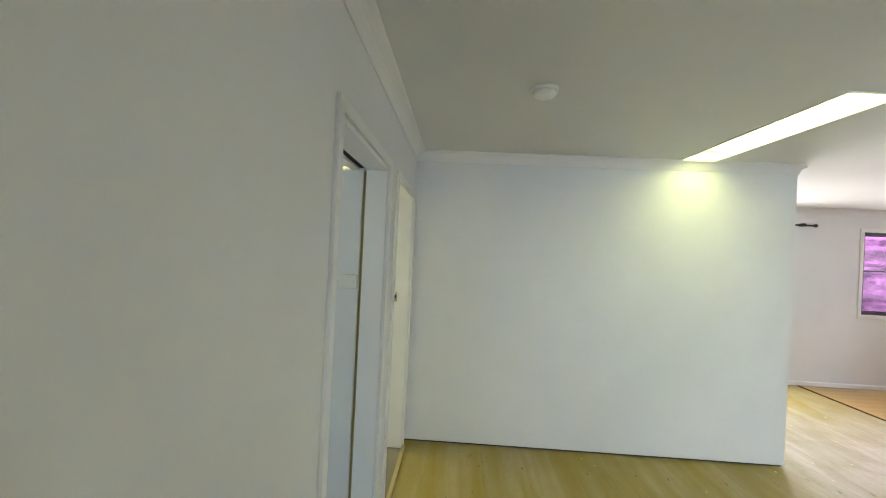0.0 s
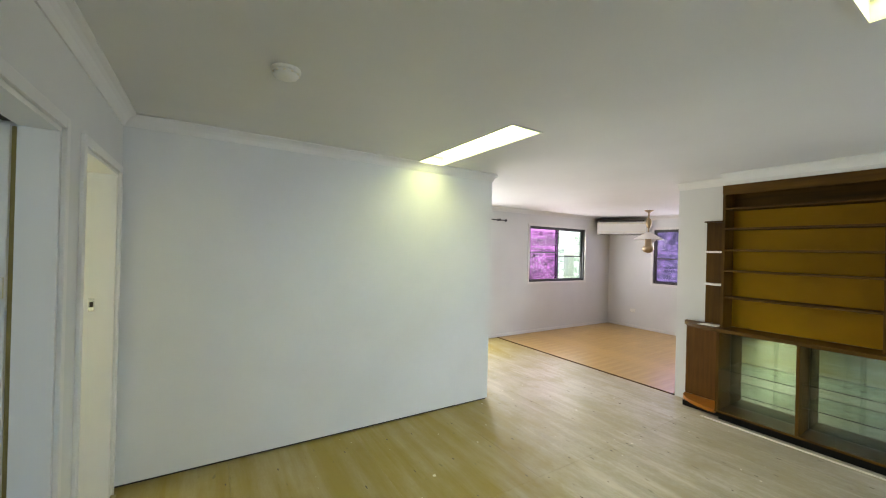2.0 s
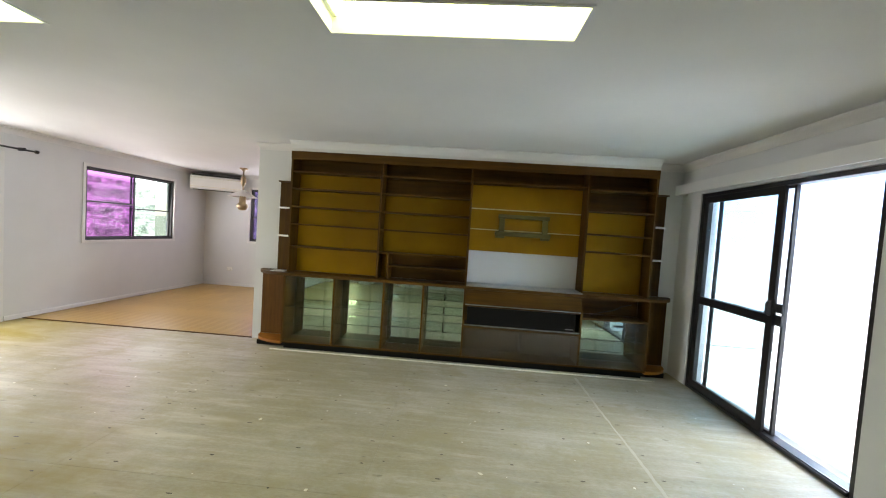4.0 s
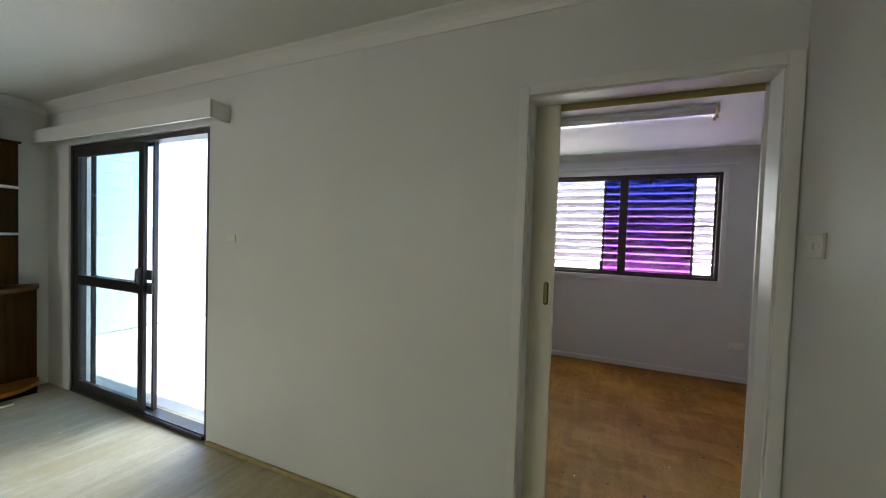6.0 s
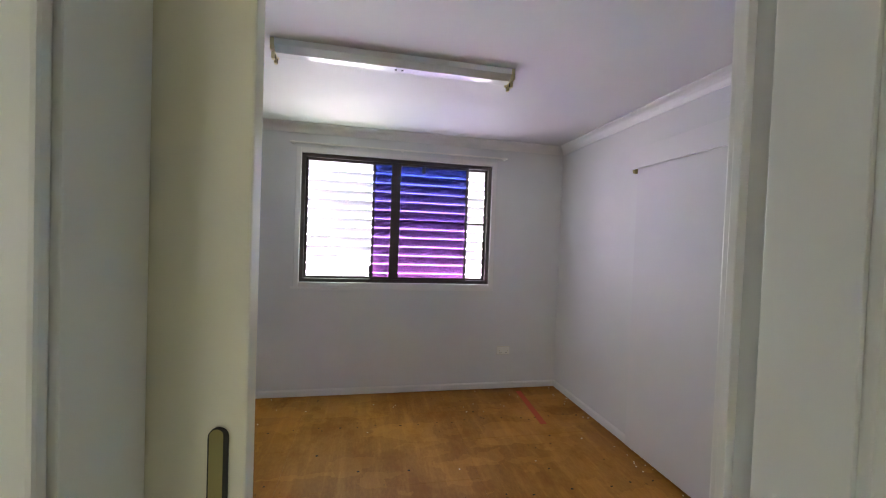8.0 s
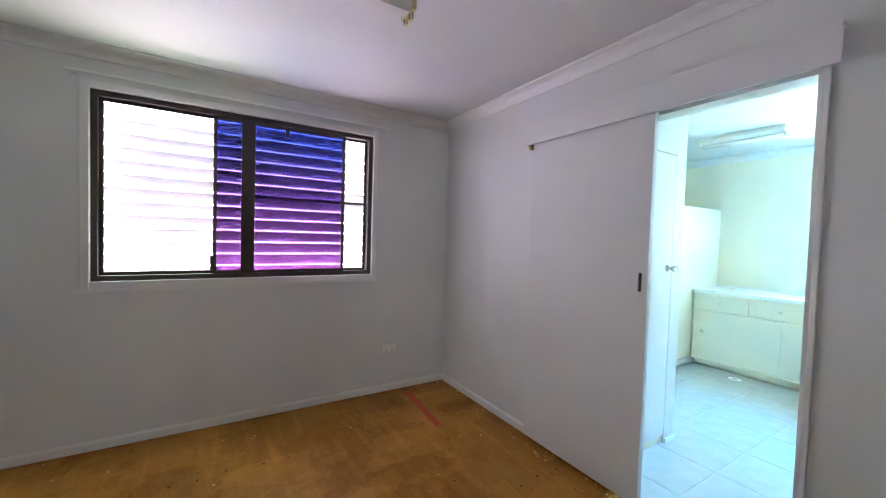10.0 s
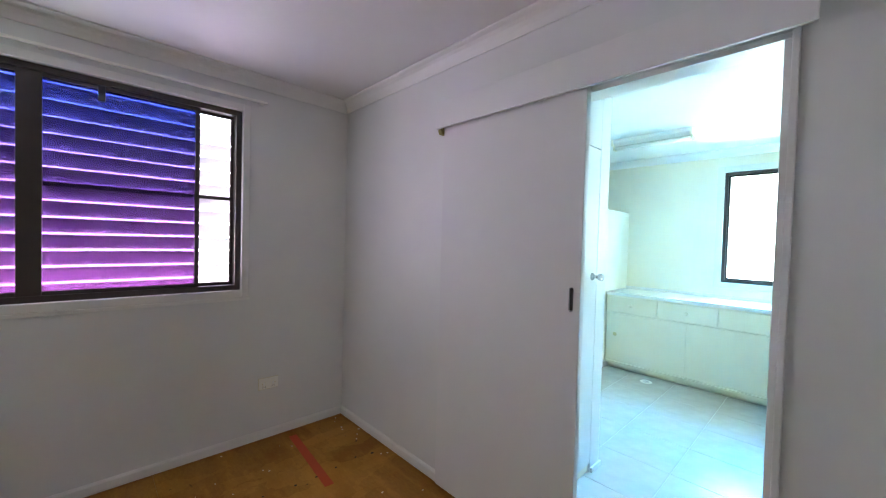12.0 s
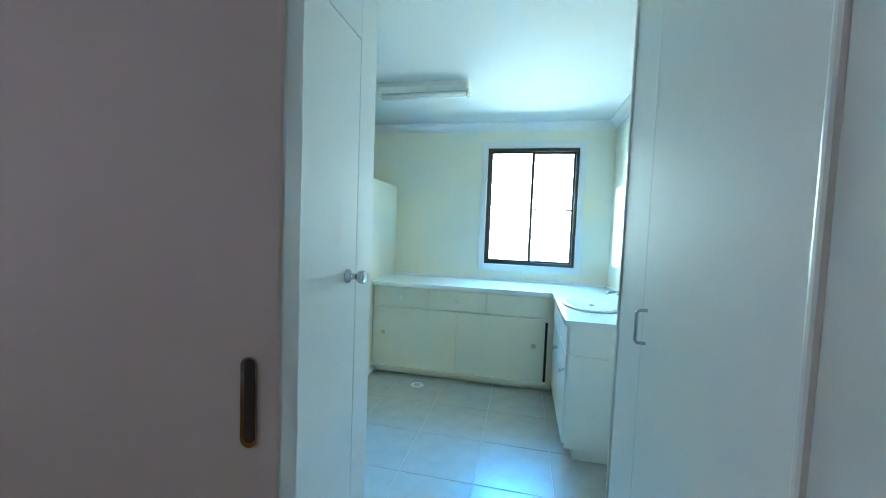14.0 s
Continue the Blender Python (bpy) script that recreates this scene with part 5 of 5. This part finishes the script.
def lay(parent, name, material, x0, x1, y0, y1, w, l, gap, t=0.011, bevel=0.0015, stagger=0.5, x_off=0.0, y_off=0.0):
    """Lay rows of pieces over a rectangle, cutting the last ones; alike pieces share a mesh."""
    made = {}
    i, x = 0, x0 - x_off
    while x < x1 - 0.01:
        left = max(x, x0)
        ww = min(x + w, x1) - left
        y = y0 - y_off - (l * stagger if i % 2 else 0)
        while y < y1 - 0.01:
            s, e = max(y, y0), min(y + l, y1)
            if e - s > 0.02:
                key = (round(ww, 3), round(e - s, 3))
                if key not in made:
                    made[key] = slab_mesh(name, key[0] - gap, key[1] - gap, t, material, bevel)
                shared_piece(name, made[key], parent, (left, s, -t))
            y += l
        x += w
        i += 1


fl = thing("floor_living", (2.5, 3, -0.011), "raw pale flooring sheets with smears, paint specks and painted-in yellow skylight", "floor", kind="structure")
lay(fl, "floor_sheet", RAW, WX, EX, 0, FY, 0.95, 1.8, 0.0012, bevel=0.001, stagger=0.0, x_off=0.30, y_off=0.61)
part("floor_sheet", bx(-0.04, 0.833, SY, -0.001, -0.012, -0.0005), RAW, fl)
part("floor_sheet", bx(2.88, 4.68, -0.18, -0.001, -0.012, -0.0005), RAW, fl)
fb = thing("floor_bedroom", (0.5, -1.6, -0.011), "orange-brown stained plywood sheets with old marks", "floor", kind="structure")
lay(fb, "floor_sheet", PLY, BX, 2.45, BY, SY, 1.2, 0.9, 0.0008, bevel=0.0008)
fd = thing("floor_dining", (6.7, 5, -0.011), "polished golden timber floorboards", "floor", kind="structure")
made = {}
y, i = 1.0, 0
while y < FY - 0.01:
    h = min(0.13, FY - y)
    cut = (6.35, 7.6, 6.8, 7.95, 6.1, 7.2, 7.75, 6.55)[i % 8]
    for s, e in ((5.055, cut), (cut, FX)):
        if y < 5.14 and s < 5.14:
            s = 5.135
        key = (round(e - s, 3), round(h, 3))
        if key not in made:
            made[key] = slab_mesh("floorboard", key[0] - 0.0006, key[1] - 0.0007, 0.014, BOARD, 0.0006)
        shared_piece("floorboard", made[key], fd, (s, y, -0.008))
    y += 0.13
    i += 1
fs = thing("floor_side_rooms", (-1.2, 5, -0.02), "grey concrete floor of the side rooms", "floor", kind="structure")
part("slab", bx(-2.2, WX, 3.0, 6.8, -0.0115, -0.004), paint("grey_floor", (0.20, 0.18, 0.16), 0.7, 0.2), fs)
ft = thing("floor_laundry", (-3.2, -1.5, -0.011), "pale grey glazed laundry tiles with light grout", "floor", kind="structure")
part("grout_bed", bx(LX, BX, -3.2, LN, -0.0118, -0.0025), GROUT, ft)
made = {}
for j in range(8):
    y = -3.28 + j * 0.425
    x = -5.03
    while x < BX - 0.03:
        a, b = max(x, LX), min(x + 0.425, BX - 0.012)
        key = round(b - a, 3)
        if key > 0.03 and y + 0.42 < LN + 0.05:
            if key not in made:
                made[key] = slab_mesh("tile", key - 0.004, 0.421, 0.011, TILE, 0.0015)
            shared_piece("tile", made[key], ft, (a + 0.002, y + 0.002, -0.011))
        x += 0.425
# paint specks and flakes on the raw floor
rng = random.Random(5)
bm = bmesh.new()
for k in range(140):
    x, y = rng.uniform(0.1, 4.6), rng.uniform(0.3, 8.0)
    r = rng.uniform(0.003, 0.010) if rng.random() < 0.9 else rng.uniform(0.012, 0.022)
    st, tw = rng.uniform(0.3, 1.0), rng.uniform(0, 3.14)
    vs = []
    for q in range(7):
        a = 2 * math.pi * q / 7
        u, w = r * math.cos(a) * rng.uniform(0.7, 1.2), r * st * math.sin(a) * rng.uniform(0.7, 1.2)
        vs.append((x + u * math.cos(tw) - w * math.sin(tw), y + u * math.sin(tw) + w * math.cos(tw)))
    lo = [bm.verts.new((p, q, 0.0)) for p, q in vs]
    hi = [bm.verts.new((p, q, 0.0012)) for p, q in vs]
    bm.faces.new(hi)
    for q in range(7):
        bm.faces.new((lo[q], lo[(q + 1) % 7], hi[(q + 1) % 7], hi[q]))
tagged(part("paint_specks", bm, CABW), "dried white paint specks on the raw floor", "paint specks", kind="stuff")
bm = bmesh.new()
for k in range(60):
    x, y = rng.uniform(BX + 0.1, 2.2), rng.uniform(BY + 0.1, -0.3)
    r = rng.uniform(0.004, 0.011)
    lo = [bm.verts.new((x + r * math.cos(q * 1.257), y + r * math.sin(q * 1.257) * rng.uniform(0.5, 1), 0.0)) for q in range(5)]
    hi = [bm.verts.new((v.co.x, v.co.y, 0.001)) for v in lo]
    bm.faces.new(hi)
    for q in range(5):
        bm.faces.new((lo[q], lo[(q + 1) % 5], hi[(q + 1) % 5], hi[q]))
tagged(part("floor_marks", bm, DARKGAP), "small dark nail holes and grit on the plywood", "floor marks", kind="stuff")

# filler smeared over the sheet joints, and rows of punched nails
rng = random.Random(11)
for y, x0, x1 in ((1.19, 1.6, 4.6),):
    bm = bmesh.new()
    n = 60
    rows = []
    for k in range(n + 1):
        x = x0 + (x1 - x0) * k / n
        a = min(0.02, max(0.005, a + rng.uniform(-0.006, 0.006))) if k else 0.012
        b = min(0.02, max(0.005, b + rng.uniform(-0.006, 0.006))) if k else 0.012
        rows.append([bm.verts.new((x, y - a, 0.0)), bm.verts.new((x, y - a * 0.85, 0.0007)), bm.verts.new((x, y + b * 0.85, 0.0007)), bm.verts.new((x, y + b, 0.0))])
    for p, q in zip(rows, rows[1:]):
        for j in range(3):
            bm.faces.new((p[j], q[j], q[j + 1], p[j + 1]))
    tagged(part("joint_filler", bm, FILLER), "pale filler smeared along a floor sheet joint", "floor filler", kind="stuff")
bm = bmesh.new()
def nail(x, y, rx, ry, top):
    vs = [(x + rx * math.cos(q * 1.0472) * rng.uniform(0.7, 1.1), y + ry * math.sin(q * 1.0472) * rng.uniform(0.7, 1.1)) for q in range(6)]
    lo, hi = [bm.verts.new((*v, 0.0)) for v in vs], [bm.verts.new((*v, top)) for v in vs]
    bm.faces.new(hi)
    for q in range(6):
        bm.faces.new((lo[q], lo[(q + 1) % 6], hi[(q + 1) % 6], hi[q]))
for row in (0.75, 1.13, 1.25, 1.65, 2.1, 2.55, 2.93, 3.05, 3.5, 4.0, 4.5, 4.75, 4.85, 5.3, 5.8):
    x = 0.4 + rng.uniform(0, 0.2)
    while x < 4.5:
        nail(x, row + rng.uniform(-0.012, 0.012), 0.006, rng.uniform(0.007, 0.024), 0.0006)
        x += rng.uniform(0.22, 0.5)
tagged(part("nail_holes", bm, paint("old_filler", (0.17, 0.14, 0.10), 0.8, 0.2)), "rows of dark filled nail holes in the floor", "nail holes", kind="stuff")
bm = bmesh.new()
for row, step in ((-2.56, 0.15), (-1.65, 0.2), (-0.75, 0.2)):
    x = BX + 0.12
    while x < 2.3:
        nail(x, row + rng.uniform(-0.02, 0.02), rng.uniform(0.006, 0.013), rng.uniform(0.004, 0.008), 0.0011)
        x += rng.uniform(0.7, 1.3) * step
tagged(part("nail_marks", bm, DARKGAP), "row of dark nail marks in the plywood", "nail marks", kind="stuff")
bm = bmesh.new()
for k in range(48):
    side = rng.random()
    x, y = (rng.uniform(BX + 0.03, 1.5), BY + rng.uniform(0.03, 0.5)) if side < 0.4 else ((BX + rng.uniform(0.02, 0.12), rng.uniform(BY + 0.05, -1.0)) if side < 0.75 else (rng.uniform(BX + 0.1, 1.5), rng.uniform(-2.9, -0.5)))
    nail(x, y, rng.uniform(0.003, 0.009), rng.uniform(0.003, 0.008), 0.0014)
tagged(part("plaster_crumbs", bm, CABW), "white plaster crumbs scattered on the plywood", "plaster crumbs", kind="stuff")
